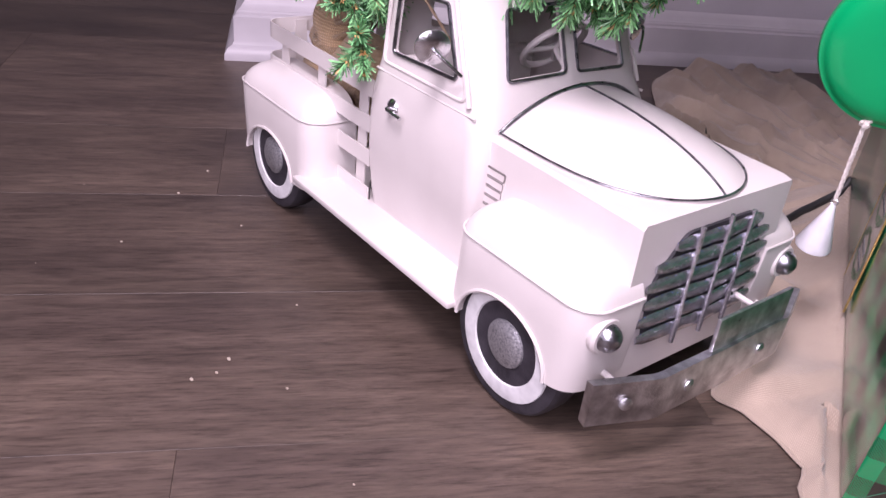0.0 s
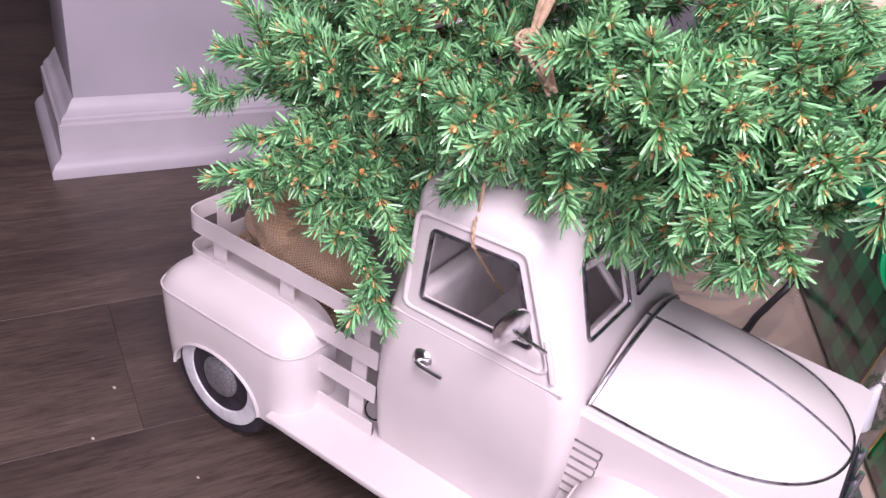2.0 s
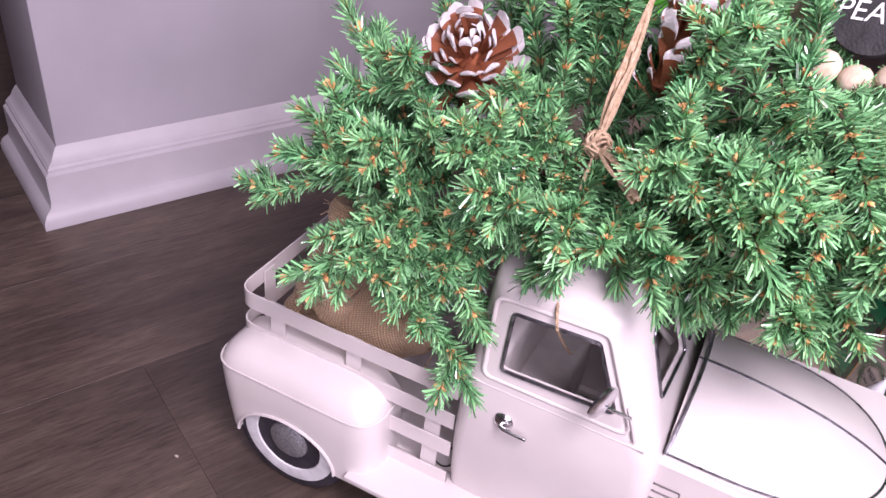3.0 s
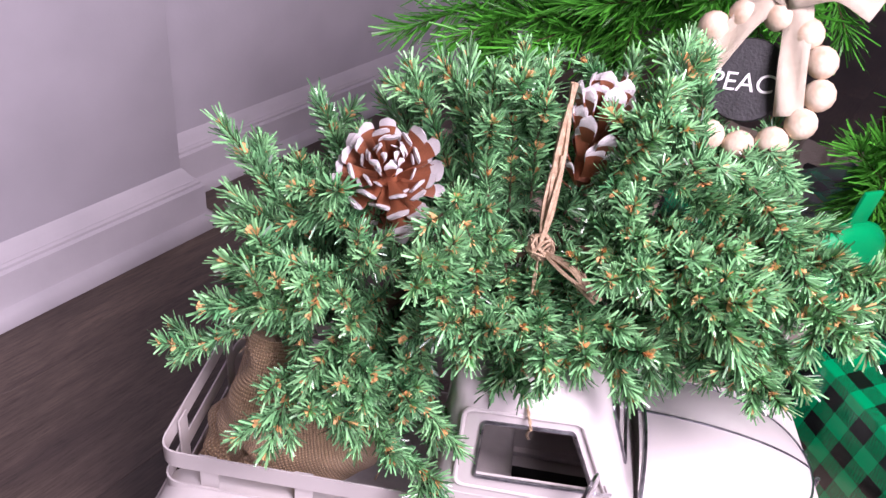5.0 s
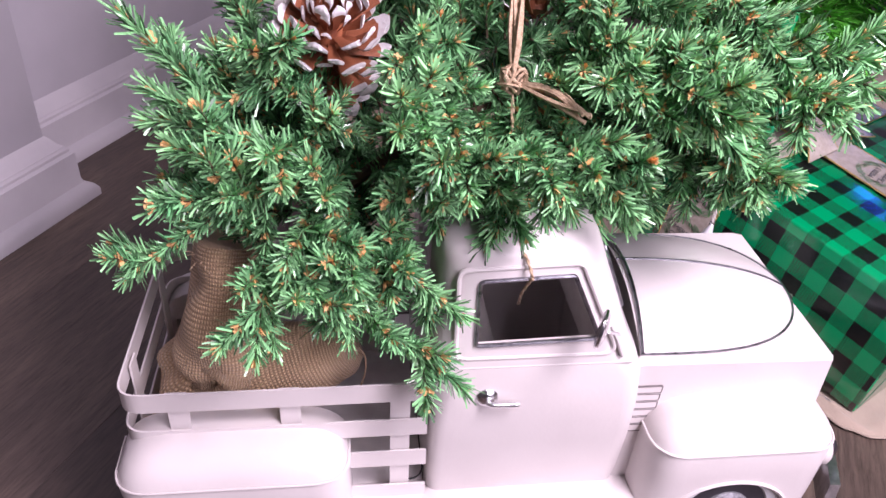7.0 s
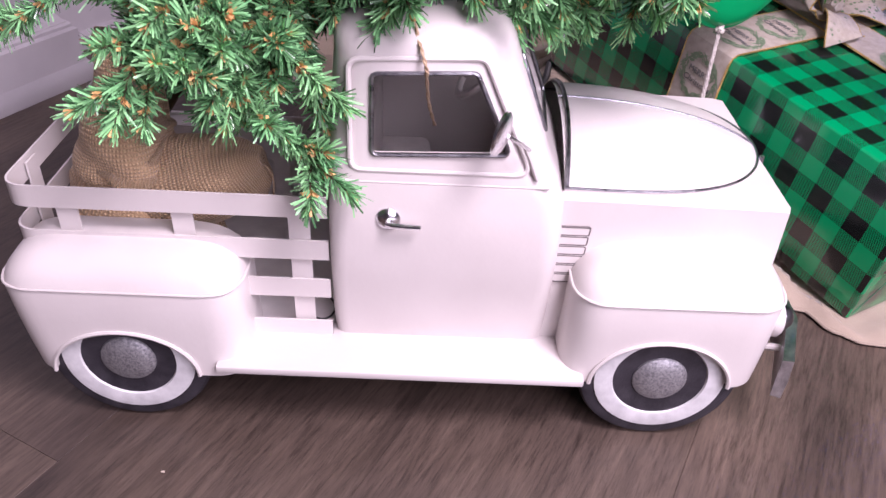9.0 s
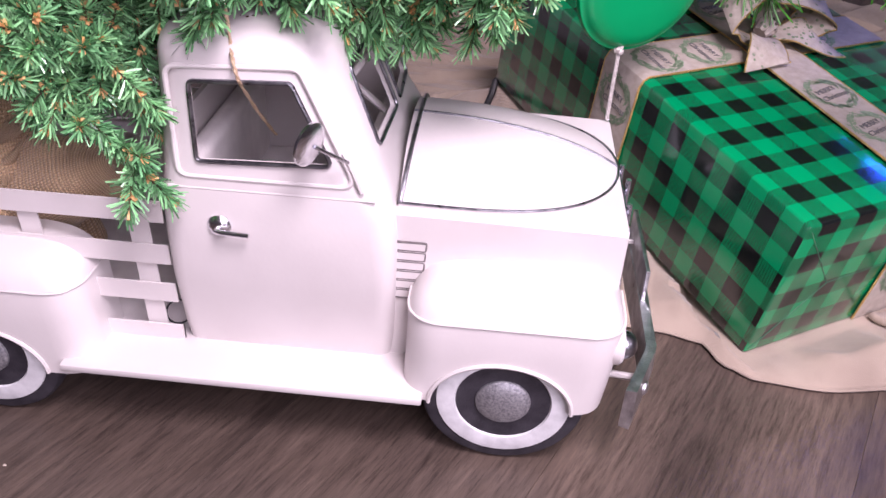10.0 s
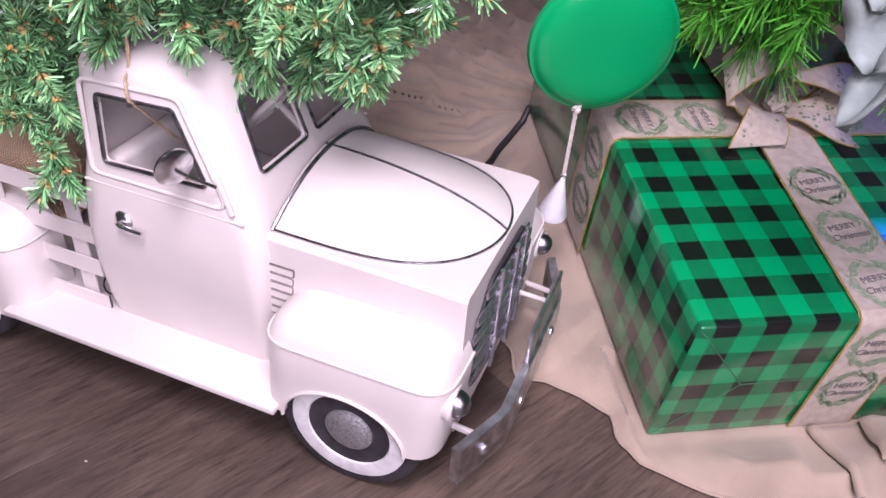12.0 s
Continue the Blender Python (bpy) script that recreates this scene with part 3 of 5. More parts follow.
for x0, x1, z0, weld, top, hub, arch, rise, t0, t1 in ((0.1180, 0.2690, 0.0600, 0.1330, 0.1590, 0.1880, 0.0515, 0.0405, -0.003, 0.006), (-0.2840, -0.1150, 0.0520, 0.1270, 0.1510, -0.2030, 0.0530, 0.0390, 0.010, -0.002)):
    me = mudguard(x0, x1, z0, weld, top, hub, arch, rise, t0, t1)
    part("mudguard", me, WHITE, truck)
    part("mudguard", flipped(me), WHITE, truck)
    both_sides("arch_lip", arch_edge(hub, arch, rise, z0), WHITE)
    seam = rounded([(x0, -0.074), (x0, -0.1312), (x1, -0.1312), (x1, -0.074)], [0.001, 0.030, 0.030, 0.001], 8)
    both_sides("mudguard_weld", sweep([(p.x, p.y, weld + 0.0007 * noise.noise((p.x * 90, p.y * 90, 3))) for p in seam[8:-8]], lambda t: 0.0010 + 0.0004 * noise.noise((t * 60, top, x0)), 6), WHITE)

# running boards, chassis, bed floor
for s in (-1, 1):
    y0, y1 = sorted((s * 0.082, s * 0.1375))
    part("running_board", box(-0.136, 0.132, y0, y1, 0.0605, 0.0670, 0.0016, 2), WHITE, truck)
part("chassis", box(-0.262, 0.255, -0.070, 0.070, 0.044, 0.0605, 0.003), BLACK, truck, "dark underside of the truck")
part("bed_floor", box(-0.272, -0.0555, -0.0905, 0.0905, 0.060, 0.066, 0.001), BEDWHITE, truck)
for s in (-1, 1):
    y0, y1 = sorted((s * 0.083, s * 0.0905))
    part("bed_side", box(-0.270, -0.124, y0, y1, 0.066, 0.118, 0.001), BEDWHITE, truck)

# stake sides: four bands round the bed, stakes inside them
plan = rounded([(-0.0555, -0.0955), (-0.2765, -0.0955), (-0.2765, 0.0955), (-0.0555, 0.0955)], [0.0, 0.017, 0.017, 0.0], 6)
for z0, z1 in ((0.1725, 0.1895), (0.1370, 0.1535), (0.1030, 0.1195), (0.0655, 0.0805)):
    ctr = [p for p in plan]
    ins = []
    for i, p in enumerate(ctr):
        a, b = ctr[max(0, i - 1)], ctr[min(len(ctr) - 1, i + 1)]
        t = (b - a).normalized() if (b - a).length > 1e-6 else Vector((1, 0))
        ins.append(Vector((p.x - t.y * 0.0016, p.y + t.x * 0.0016)))
    rings = [[(p.x, p.y, z0), (p.x, p.y, z1), (q.x, q.y, z1), (q.x, q.y, z0)] for p, q in zip(ctr, ins)]
    part("stake_band", loft(rings), WHITE, truck, angle=30)
for s in (-1, 1):
    for x in (-0.2365, -0.157, -0.076):
        y0, y1 = sorted((s * 0.0935, s * 0.0920))
        part("stake", box(x - 0.0075, x + 0.0075, y0, y1, 0.064, 0.187), WHITE, truck)
for y in (-0.055, 0.055):
    part("stake", box(-0.2745, -0.2730, y - 0.0075, y + 0.0075, 0.064, 0.187), WHITE, truck)
part("wire_loop", sweep([(-0.066 + 0.010 * math.cos(a), -0.078 + 0.006 * math.sin(a), 0.078 + 0.007 * math.sin(a)) for a in [2 * math.pi * k / 20 for k in range(20)]], 0.0008, 6, True), BLACK, truck, "thin black wire loop")

# wheels
tyre_prof = [(0.030, -0.002), (0.044, -0.003), (0.0545, -0.0032), (0.0580, -0.0020), (0.0600, 0.001), (0.0605, 0.006), (0.0603, 0.018), (0.0580, 0.025), (0.051, 0.028), (0.030, 0.028)]
tyre_me = finish(lathe(tyre_prof, 48, "Y", True), "tyre", RUBBER)
ww_me = finish(lathe([(0.0345, -0.0030), (0.0355, -0.0045), (0.043, -0.0052), (0.0485, -0.0042), (0.0493, -0.0022), (0.0345, 0.0)], 48, "Y", True), "whitewall", WHITEWALL)
rim_me = finish(lathe([(0.0001, -0.0020), (0.0355, -0.0032), (0.0355, 0.0), (0.0001, 0.0)], 48, "Y"), "rim", RUBBER)
cap_me = finish(lathe([(0.0001, -0.0085), (0.009, -0.0082), (0.0162, -0.0066), (0.0200, -0.0040), (0.0205, -0.0018), (0.0001, -0.0015)], 40, "Y"), "hubcap", HUB)
for s in (-1, 1):
    for x in (0.1905, -0.2035):
        w = new("wheel")
        w.parent = truck
        w.matrix_local = pose(x, s * 0.1215, 0.0605, 0, 0, 0 if s < 0 else 180)
        part("tyre", tyre_me, RUBBER, w, "black rubber tyre")
        part("whitewall", ww_me, WHITEWALL, w, "white painted sidewall")
        part("rim", rim_me, RUBBER, w, "black rim disc")
        part("hubcap", cap_me, HUB, w, "rough grey metal hubcap")
        part("axle", lathe([(0.006, 0.02), (0.006, 0.05)], 12, "Y"), BLACK, w)

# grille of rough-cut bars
# the nose is solid: a dark sheet stands for the shaded recess
part("grille_shade_panel", prism(rounded([(-0.063, 0.087), (0.063, 0.087), (0.066, 0.140), (0.040, 0.176), (-0.040, 0.176), (-0.066, 0.140)], 0.014, 5), lambda u, v, w: (w + 0.004 * (1 - abs(u) / 0.083), u, v), 0.2625, 0.2650), OPENING_SHADE, truck, "dark panel painted as the shaded opening behind the grille", angle=20)
for k in range(6):
    z, hw = 0.0930 + 0.0150 * k, (0.070, 0.0735, 0.0715, 0.073, 0.068, 0.052)[k]
    pts = [(0.2660 + 0.0042 * (1 - abs(y) / 0.083), y, z + 0.0012 * noise.noise((y * 60, k, 1))) for y in [hw * j / 8 for j in range(-8, 9)]]
    bar = bmesh.new()
    sweep(pts, lambda t: 0.0064 * min(1, 0.55 + 6 * min(t, 1 - t)), 8, into=bar)
    for v in bar.verts:
        v.co.x = 0.2660 + 0.0042 * (1 - abs(v.co.y) / 0.083) + (v.co.x - (0.2660 + 0.0042 * (1 - abs(v.co.y) / 0.083))) * 0.35
    part("grille_bar", bar, GRILLE, truck, "dark rough-cut steel grille bar")
for y, z0, z1 in ((-0.031, 0.081, 0.180), (0.0, 0.082, 0.184), (0.031, 0.082, 0.180)):
    x = 0.2687 + 0.0042 * (1 - abs(y) / 0.083)
    part("grille_upright", sweep([(x, y + 0.001 * noise.noise((z * 50, y * 30, 2)), z) for z in [z0 + (z1 - z0) * j / 8 for j in range(9)]], lambda t: 0.0019 + 0.0005 * math.sin(9 * t), 8), GRILLE, truck, "dark rough-cut steel grille upright")

# headlights
for s in (-1, 1):
    h = new("headlight")
    h.parent = truck
    h.matrix_local = Matrix.Translation((0.2595, s * 0.1090, 0.1120)) @ Matrix.Diagonal((1, 0.84, 0.86, 1))
    part("bezel", lathe([(0.0135, 0.0), (0.0170, 0.004), (0.0175, 0.008), (0.0155, 0.0105), (0.0125, 0.0105), (0.012, 0.004)], 32, "X", True), WHITE, h)
    part("lamp_dome", lathe([(0.0125, 0.006), (0.0125, 0.0105), (0.0112, 0.0150), (0.0082, 0.0185), (0.0042, 0.0203), (0.0001, 0.0207)], 32, "X"), TRIM, h, "dark polished metal lamp dome")

# bumper: one bent plate with a raised plate in the middle
bump = []
for y, x in ((-0.129, 0.2825), (-0.124, 0.2845), (-0.081, 0.3015), (-0.076, 0.3025), (0.0, 0.3035), (0.076, 0.3025), (0.081, 0.3015), (0.124, 0.2845), (0.129, 0.2825)):
    bump.append([(x - 0.0075, y * 0.985, 0.0505), (x, y, 0.0495), (x + 0.001, y, 0.0680), (x, y, 0.0865), (x - 0.0075, y * 0.985, 0.0855)])
part("bumper", loft(bump), STEEL, truck, "bent galvanised steel bumper", angle=15)
part("bumper_plate", box(0.2965, 0.3000, -0.020, 0.076, 0.080, 0.1140, 0.0008), STEEL, truck, "dull steel plate above the bumper")
for y in (-0.045, 0.045):
    part("bumper_bolt", lathe([(0.0052, 0.0), (0.0050, 0.002), (0.003, 0.0033), (0.0001, 0.0036)], 14, "X"), STEEL, truck, m=pose(0.3028, y, 0.068))
part("bumper_bolt", lathe([(0.0052, 0.0), (0.0050, 0.002), (0.003, 0.0033), (0.0001, 0.0036)], 14, "X"), STEEL, truck, m=pose(0.2932, -0.103, 0.068, 0, 0, -22))
for s in (-1, 1):
    part("bumper_arm", sweep([(0.250, s * 0.096, 0.074), (0.2915, s * 0.096, 0.070)], 0.0028, 8), WHITE, truck)
part("bumper_arm", sweep([(0.255, 0.050, 0.098), (0.2975, 0.050, 0.096)], 0.0024, 8), WHITE, truck)

# door handles and mirrors
for s in (-1, 1):
    h = new("door_handle")
    h.parent = truck
    h.matrix_local = pose(-0.0130, s * 0.1025, 0.1785) @ (Matrix.Identity(4) if s < 0 else Matrix.Diagonal((1, -1, 1, 1)))
    part("escutcheon", lathe([(0.0085, 0.0005), (0.0085, -0.0012), (0.0068, -0.0032), (0.0035, -0.0046), (0.0001, -0.005)], 28, "Y"), CHROME, h, "round chrome plate")
    part("lever", sweep([(0.0, -0.0028, 0.0005), (0.0, -0.0078, 0.0005), (0.003, -0.0088, 0.0002), (0.012, -0.0088, -0.0004), (0.0225, -0.0086, -0.0010)], lambda t: 0.0019 if t < 0.9 else 0.0016, 8), CHROME, h, "chrome lever")
    mr = new("wing_mirror")
    mr.parent = truck
    mr.matrix_local = Matrix.Identity(4) if s < 0 else Matrix.Diagonal((1, -1, 1, 1))
    disc = lathe([(0.0001, 0.0030), (0.006, 0.0027), (0.0118, 0.0012), (0.0143, -0.0004), (0.0143, -0.0022), (0.0125, -0.0028), (0.0001, -0.0028)], 32, "X")
    part("mirror_head", disc, CHROME, mr, "round chrome mirror head", m=pose(0.0585, -0.1205, 0.2545, 0, 8, -24))
    part("mirror_arm", sweep([(0.0615, -0.1225, 0.2545), (0.067, -0.118, 0.249), (0.0775, -0.1045, 0.2360)], 0.0014, 8), CHROME, mr, "thin chrome arm")
    part("mirror_bracket", sweep([(0.0735, -0.0975, 0.2390), (0.080, -0.0990, 0.2260), (0.0855, -0.1000, 0.2120)], 0.0022, 8), WHITE, mr)


# ---- the little tree in the truck bed ----
def needle_branch(rng, length, count, nl, nw, spread, materials, curl=0.01, forks=0, tip_buds=True, bud_every=11):
    """A wire stem along z with flat cut needles round it and brown bud ends."""
    bm = bmesh.new()
    bend = Vector((rng.uniform(-1, 1), rng.uniform(-1, 1), 0)).normalized() * curl

    def on_stem(t):
        return Vector((bend.x * t * t, bend.y * t * t, length * t))
    stems = [(on_stem, 0.05, 1.0, length)]
    for k in range(forks):
        t0 = rng.uniform(0.3, 0.75)
        a = rng.uniform(0, 2 * math.pi)
        side = Vector((math.cos(a), math.sin(a), rng.uniform(0.5, 1.1))).normalized()
        ln = length * rng.uniform(0.28, 0.42)
        base = on_stem(t0)
        stems.append((lambda t, base=base, side=side, ln=ln: base + side * ln * t, 0.1, 1.0, ln))
    total = sum(s[3] for s in stems)
    for fn, t0, t1, ln in stems:
        f0 = len(bm.faces)
        sweep([fn(t) for t in (0, 0.33, 0.66, 0.97)], 0.0011, 5, into=bm)
        bm.faces.ensure_lookup_table()
        for f in bm.faces[f0:]:
            f.material_index = 2
        n = int(count * ln / total)
        for i in range(n):
            t = t0 + (t1 - t0) * (i + rng.random()) / n
            p = fn(t)
            ax = (fn(min(1, t + 0.05)) - fn(max(0, t - 0.05))).normalized()
            a = 2.39996 * i + rng.uniform(-0.5, 0.5)
            ref = Vector((1, 0, 0)) if abs(ax.x) < 0.8 else Vector((0, 1, 0))
            u = (ref - ax * ref.dot(ax)).normalized()
            v = ax.cross(u)
            rad = u * math.cos(a) + v * math.sin(a)
            open_ = spread * rng.uniform(0.45, 1.4) * (1.0 if t < 0.85 else 1.0 - 2.5 * (t - 0.85))
            d = (ax * math.cos(open_) + rad * math.sin(open_)).normalized()
            bud = bud_every and (t * ln / bud_every) % 1 < 0.17
            ln_n = nl * rng.uniform(0.6, 1.25) * (0.42 if bud else 1)
            w = nw * rng.uniform(0.75, 1.15) * (2.0 if bud else 1)
            sd = d.cross(Vector((rng.uniform(-1, 1), rng.uniform(-1, 1), rng.uniform(-1, 1)))).normalized() * w / 2
            q = p + d * ln_n
            mid = p + d * ln_n * 0.55 + rad * ln_n * rng.uniform(-0.05, 0.06)
            vs = [bm.verts.new(c) for c in (p - sd * 0.7, p + sd * 0.7, mid + sd, q + sd * 0.75, q - sd * 0.75, mid - sd)]
            for idx in ((0, 1, 2, 5), (5, 2, 3, 4)):
                f = bm.faces.new([vs[k] for k in idx])
                f.material_index = 1 if bud else 0
        if tip_buds:
            e = fn(1.0)
            for k in range(6):
                d = (ax + Vector((rng.uniform(-1, 1), rng.uniform(-1, 1), rng.uniform(-1, 1))) * 0.7).normalized()
                sd = d.cross(Vector((rng.uniform(-1, 1), rng.uniform(-1, 1), rng.uniform(-1, 1)))).normalized() * nw * 0.6
                f = bm.faces.new([bm.verts.new(c) for c in (e - sd - ax * 0.003, e + sd - ax * 0.003, e + d * nl * 0.42 + sd, e + d * nl * 0.42 - sd)])
                f.material_index = 1
    me = bpy.data.meshes.new("branch")
    bm.to_mesh(me)
    bm.free()
    for m in materials:
        me.materials.append(m)
    return me


rng = random.Random(7)
BR = 0.105
branch_meshes = [needle_branch(rng, BR, 900, 0.0142, 0.00155, 0.92, (NEEDLE, BUD, BARK), 0.012, forks=rng.choice((1, 2, 2, 3)), bud_every=0.021) for _ in range(9)]


def place_branch(name, meshes, parent, start, end, natural, rng, thick=1.0):
    d = Vector(end) - Vector(start)
    q = d.to_track_quat("Z", "Y").to_matrix().to_4x4()
    s = d.length / natural
    m = Matrix.Translation(start) @ q @ Matrix.Rotation(rng.uniform(0, 6.28), 4, "Z") @ Matrix.Diagonal((thick, thick, s, 1))
    return part(name, rng.choice(meshes), None, parent, m=m)


tree = thing("small_christmas_tree", "small artificial green pine tree lying over the truck cab", "christmas tree")
SPINE = [Vector(p) for p in ((-0.200, -0.010, 0.215), (-0.135, 0.000, 0.300), (-0.050, 0.005, 0.365), (0.050, 0.010, 0.400), (0.160, 0.020, 0.425))]
part("trunk", sweep([p - Vector((0, 0, 0.022)) for p in smooth_path(SPINE, 6)], lambda t: 0.006 - 0.0035 * t, 8), BARK, tree, "brown wrapped wire trunk")


def spine_at(s):
    s = max(0, min(0.9999, s)) * (len(SPINE) - 1)
    i = int(s)
    return SPINE[i].lerp(SPINE[i + 1], s - i)


TIPS = [(-0.219, -0.100, 0.374), (-0.228, -0.072, 0.325), (-0.223, 0.158, 0.397),
        (-0.144, 0.118, 0.441), (-0.079, 0.088, 0.496), (-0.059, 0.081, 0.466), (0.050, -0.070, 0.307), (0.090, -0.046, 0.280), (0.111, -0.053, 0.305),
        (0.150, -0.022, 0.339), (0.123, -0.132, 0.398), (0.102, 0.112, 0.507), (0.233, -0.081, 0.392), (-0.274, 0.050, 0.414), (-0.246, 0.020, 0.385), (-0.235, 0.070, 0.365),
        (0.015, -0.105, 0.315)]
for tip in TIPS:
    tip = Vector(tip)
    s = min((k / 40 for k in range(41)), key=lambda k: (spine_at(k) - tip).length + 0.1 * abs(k - 0.5))
    st = spine_at(s)
    tip = tip + (st - tip).normalized() * 0.012
    st = tip + (st - tip) * min(1, 0.14 / max((st - tip).length, 0.01))
    place_branch("branch", branch_meshes, tree, st, tip, BR, rng)
for st, en in (((-0.118, -0.080, 0.316), (-0.034, -0.100, 0.266)), ((-0.124, -0.080, 0.266), (-0.036, -0.110, 0.203)), ((-0.166, -0.050, 0.318), (-0.161, -0.136, 0.258)), ((-0.166, -0.060, 0.300), (-0.160, -0.108, 0.240)), ((-0.196, -0.078, 0.324), (-0.252, -0.101, 0.300)), ((-0.145, -0.078, 0.300), (-0.084, -0.104, 0.232)), ((0.160, -0.030, 0.415), (0.171, -0.053, 0.318)), ((0.150, -0.060, 0.400), (0.130, -0.120, 0.360)), ((-0.110, -0.040, 0.315), (-0.105, -0.104, 0.243)), ((-0.080, -0.030, 0.315), (-0.062, -0.085, 0.236)), ((-0.125, -0.020, 0.300), (-0.128, -0.080, 0.245))):
    place_branch("branch", branch_meshes, tree, st, en, BR, rng, 0.85)
knot_rng = random.Random(11)
for st, en in (((-0.085, -0.012, 0.384), (-0.026, -0.052, 0.390)), ((0.060, -0.018, 0.402), (0.018, -0.062, 0.380)), ((-0.150, -0.040, 0.350), (-0.112, -0.062, 0.381))):
    place_branch("branch", branch_meshes, tree, Vector(st), Vector(en), BR, knot_rng, 0.85)
KNOT = Vector((-0.004, -0.040, 0.412))
CONE_GAP = [Vector((0.024, 0.028, 0.462)), Vector((0.014, 0.000, 0.474)), Vector((-0.121, -0.012, 0.430)), Vector((-0.117, -0.036, 0.432))]
for k in range(170):
    s = 0.12 + 0.88 * (k + rng.random()) / 170
    st = spine_at(s)
    ax = (spine_at(s + 0.03) - spine_at(s - 0.03)).normalized()
    a = 2.39996 * k
    u = Vector((0, 1, 0))
    v = ax.cross(u).normalized()
    rad = u * math.cos(a) + v * math.sin(a)
    tang = ax.cross(rad)
    d = (rad + ax * (1.5 * (s - 0.42)) + tang * rng.uniform(-1.1, 1.1) + Vector((0, 0, -0.10))).normalized()
    ln = rng.uniform(0.080, 0.120) * (1.0 - 0.15 * s)
    st = st + rad * rng.uniform(0.015, 0.045)
    en = st + d * ln
    if en.z < 0.325 and -0.060 < en.x < 0.10 and en.y < 0.1:
        en.z = 0.335 + rng.uniform(0, 0.02)
        en.y = max(en.y, -0.085)
    if en.z < 0.25:
        en.z = 0.25 + rng.uniform(0, 0.05)
    if en.x < -0.150 and en.z < 0.335:
        en.z = 0.335 + rng.uniform(0, 0.04)
        en.x = max(en.x, -0.205)
    if en.x < -0.19 and en.y < -0.02:
        en.x = -0.19 + (en.x + 0.19) * 0.3
    if en.x > 0.17 and en.y > -0.03:
        en.x, en.y = 0.17 + (en.x - 0.17) * 0.25, -0.03 + (en.y + 0.03) * 0.6
    if en.x > 0.085 and en.z > 0.43:
        en.z = 0.43
    if min((k0 - st.lerp(en, f)).length for f in (0.5, 0.7, 0.85, 1.0) for k0 in (KNOT, KNOT + Vector((0.0, -0.030, 0.018)))) < 0.026:
        continue
    if min((c - st.lerp(en, f)).length for f in (0.4, 0.6, 0.8, 1.0) for c in CONE_GAP) < 0.031:
        continue
    place_branch("branch", branch_meshes, tree, st + d * 0.008, en, BR, rng)

# fallen needle tuft on the roof
tuft = bmesh.new()
for k in range(14):
    a = rng.uniform(0, 6.28)
    p = Vector((0.0055, -0.0515, 0.3085))
    q = p + Vector((math.cos(a) * 0.006, math.sin(a) * 0.006, rng.uniform(-0.0005, 0.002)))
    sweep([p, q], 0.0005, 4, into=tuft)
thing("roof_screw", "small dark twisted wire end on the truck roof", "wire", mesh=finish(tuft, "roof_screw", BARK))


# ---- pine cones ----
def scale_mesh():
    """A spoon-shaped woody scale with a thick rounded white tip."""
    bm = bmesh.new()
    prof = ((0, 0.06, 0, 0.03), (0.40, 0.085, 0.0, 0.035), (0.66, 0.125, 0.015, 0.05), (0.84, 0.155, 0.04, 0.075), (0.95, 0.150, 0.075, 0.095), (1.01, 0.118, 0.105, 0.085), (1.035, 0.066, 0.115, 0.06))
    top, low = [], []
    for t, w, h, d in prof:
        top.append([bm.verts.new((t - 0.05 * s * s * t, w * s, h - 0.06 * s * s * t)) for s in (-1, -0.55, 0, 0.55, 1)])
        low.append([bm.verts.new((t - 0.02 - 0.05 * s * s * t, w * s * 0.92, h - d * (1.0 - 0.45 * s * s) - 0.06 * s * s * t)) for s in (-1, -0.55, 0, 0.55, 1)])
    n = len(prof)
    for i in range(n - 1):
        white = i >= 3
        quads = [(top[i][k], top[i][k + 1], top[i + 1][k + 1], top[i + 1][k]) for k in range(4)] + [(low[i][k], low[i + 1][k], low[i + 1][k + 1], low[i][k + 1]) for k in range(4)]
        quads += [(top[i][k], top[i + 1][k], low[i + 1][k], low[i][k]) for k in (0, 4)]
        for k, q in enumerate(quads):
            f = bm.faces.new(q)
            f.material_index = 1 if white or (i == 2 and k >= 8) else 0
    for k in range(4):
        bm.faces.new((top[-1][k], top[-1][k + 1], low[-1][k + 1], low[-1][k])).material_index = 1
    bmesh.ops.recalc_face_normals(bm, faces=bm.faces)
    return finish(bm, "scale", [CONE_BROWN, CONE_WHITE], True, 70)


SCALE = scale_mesh()


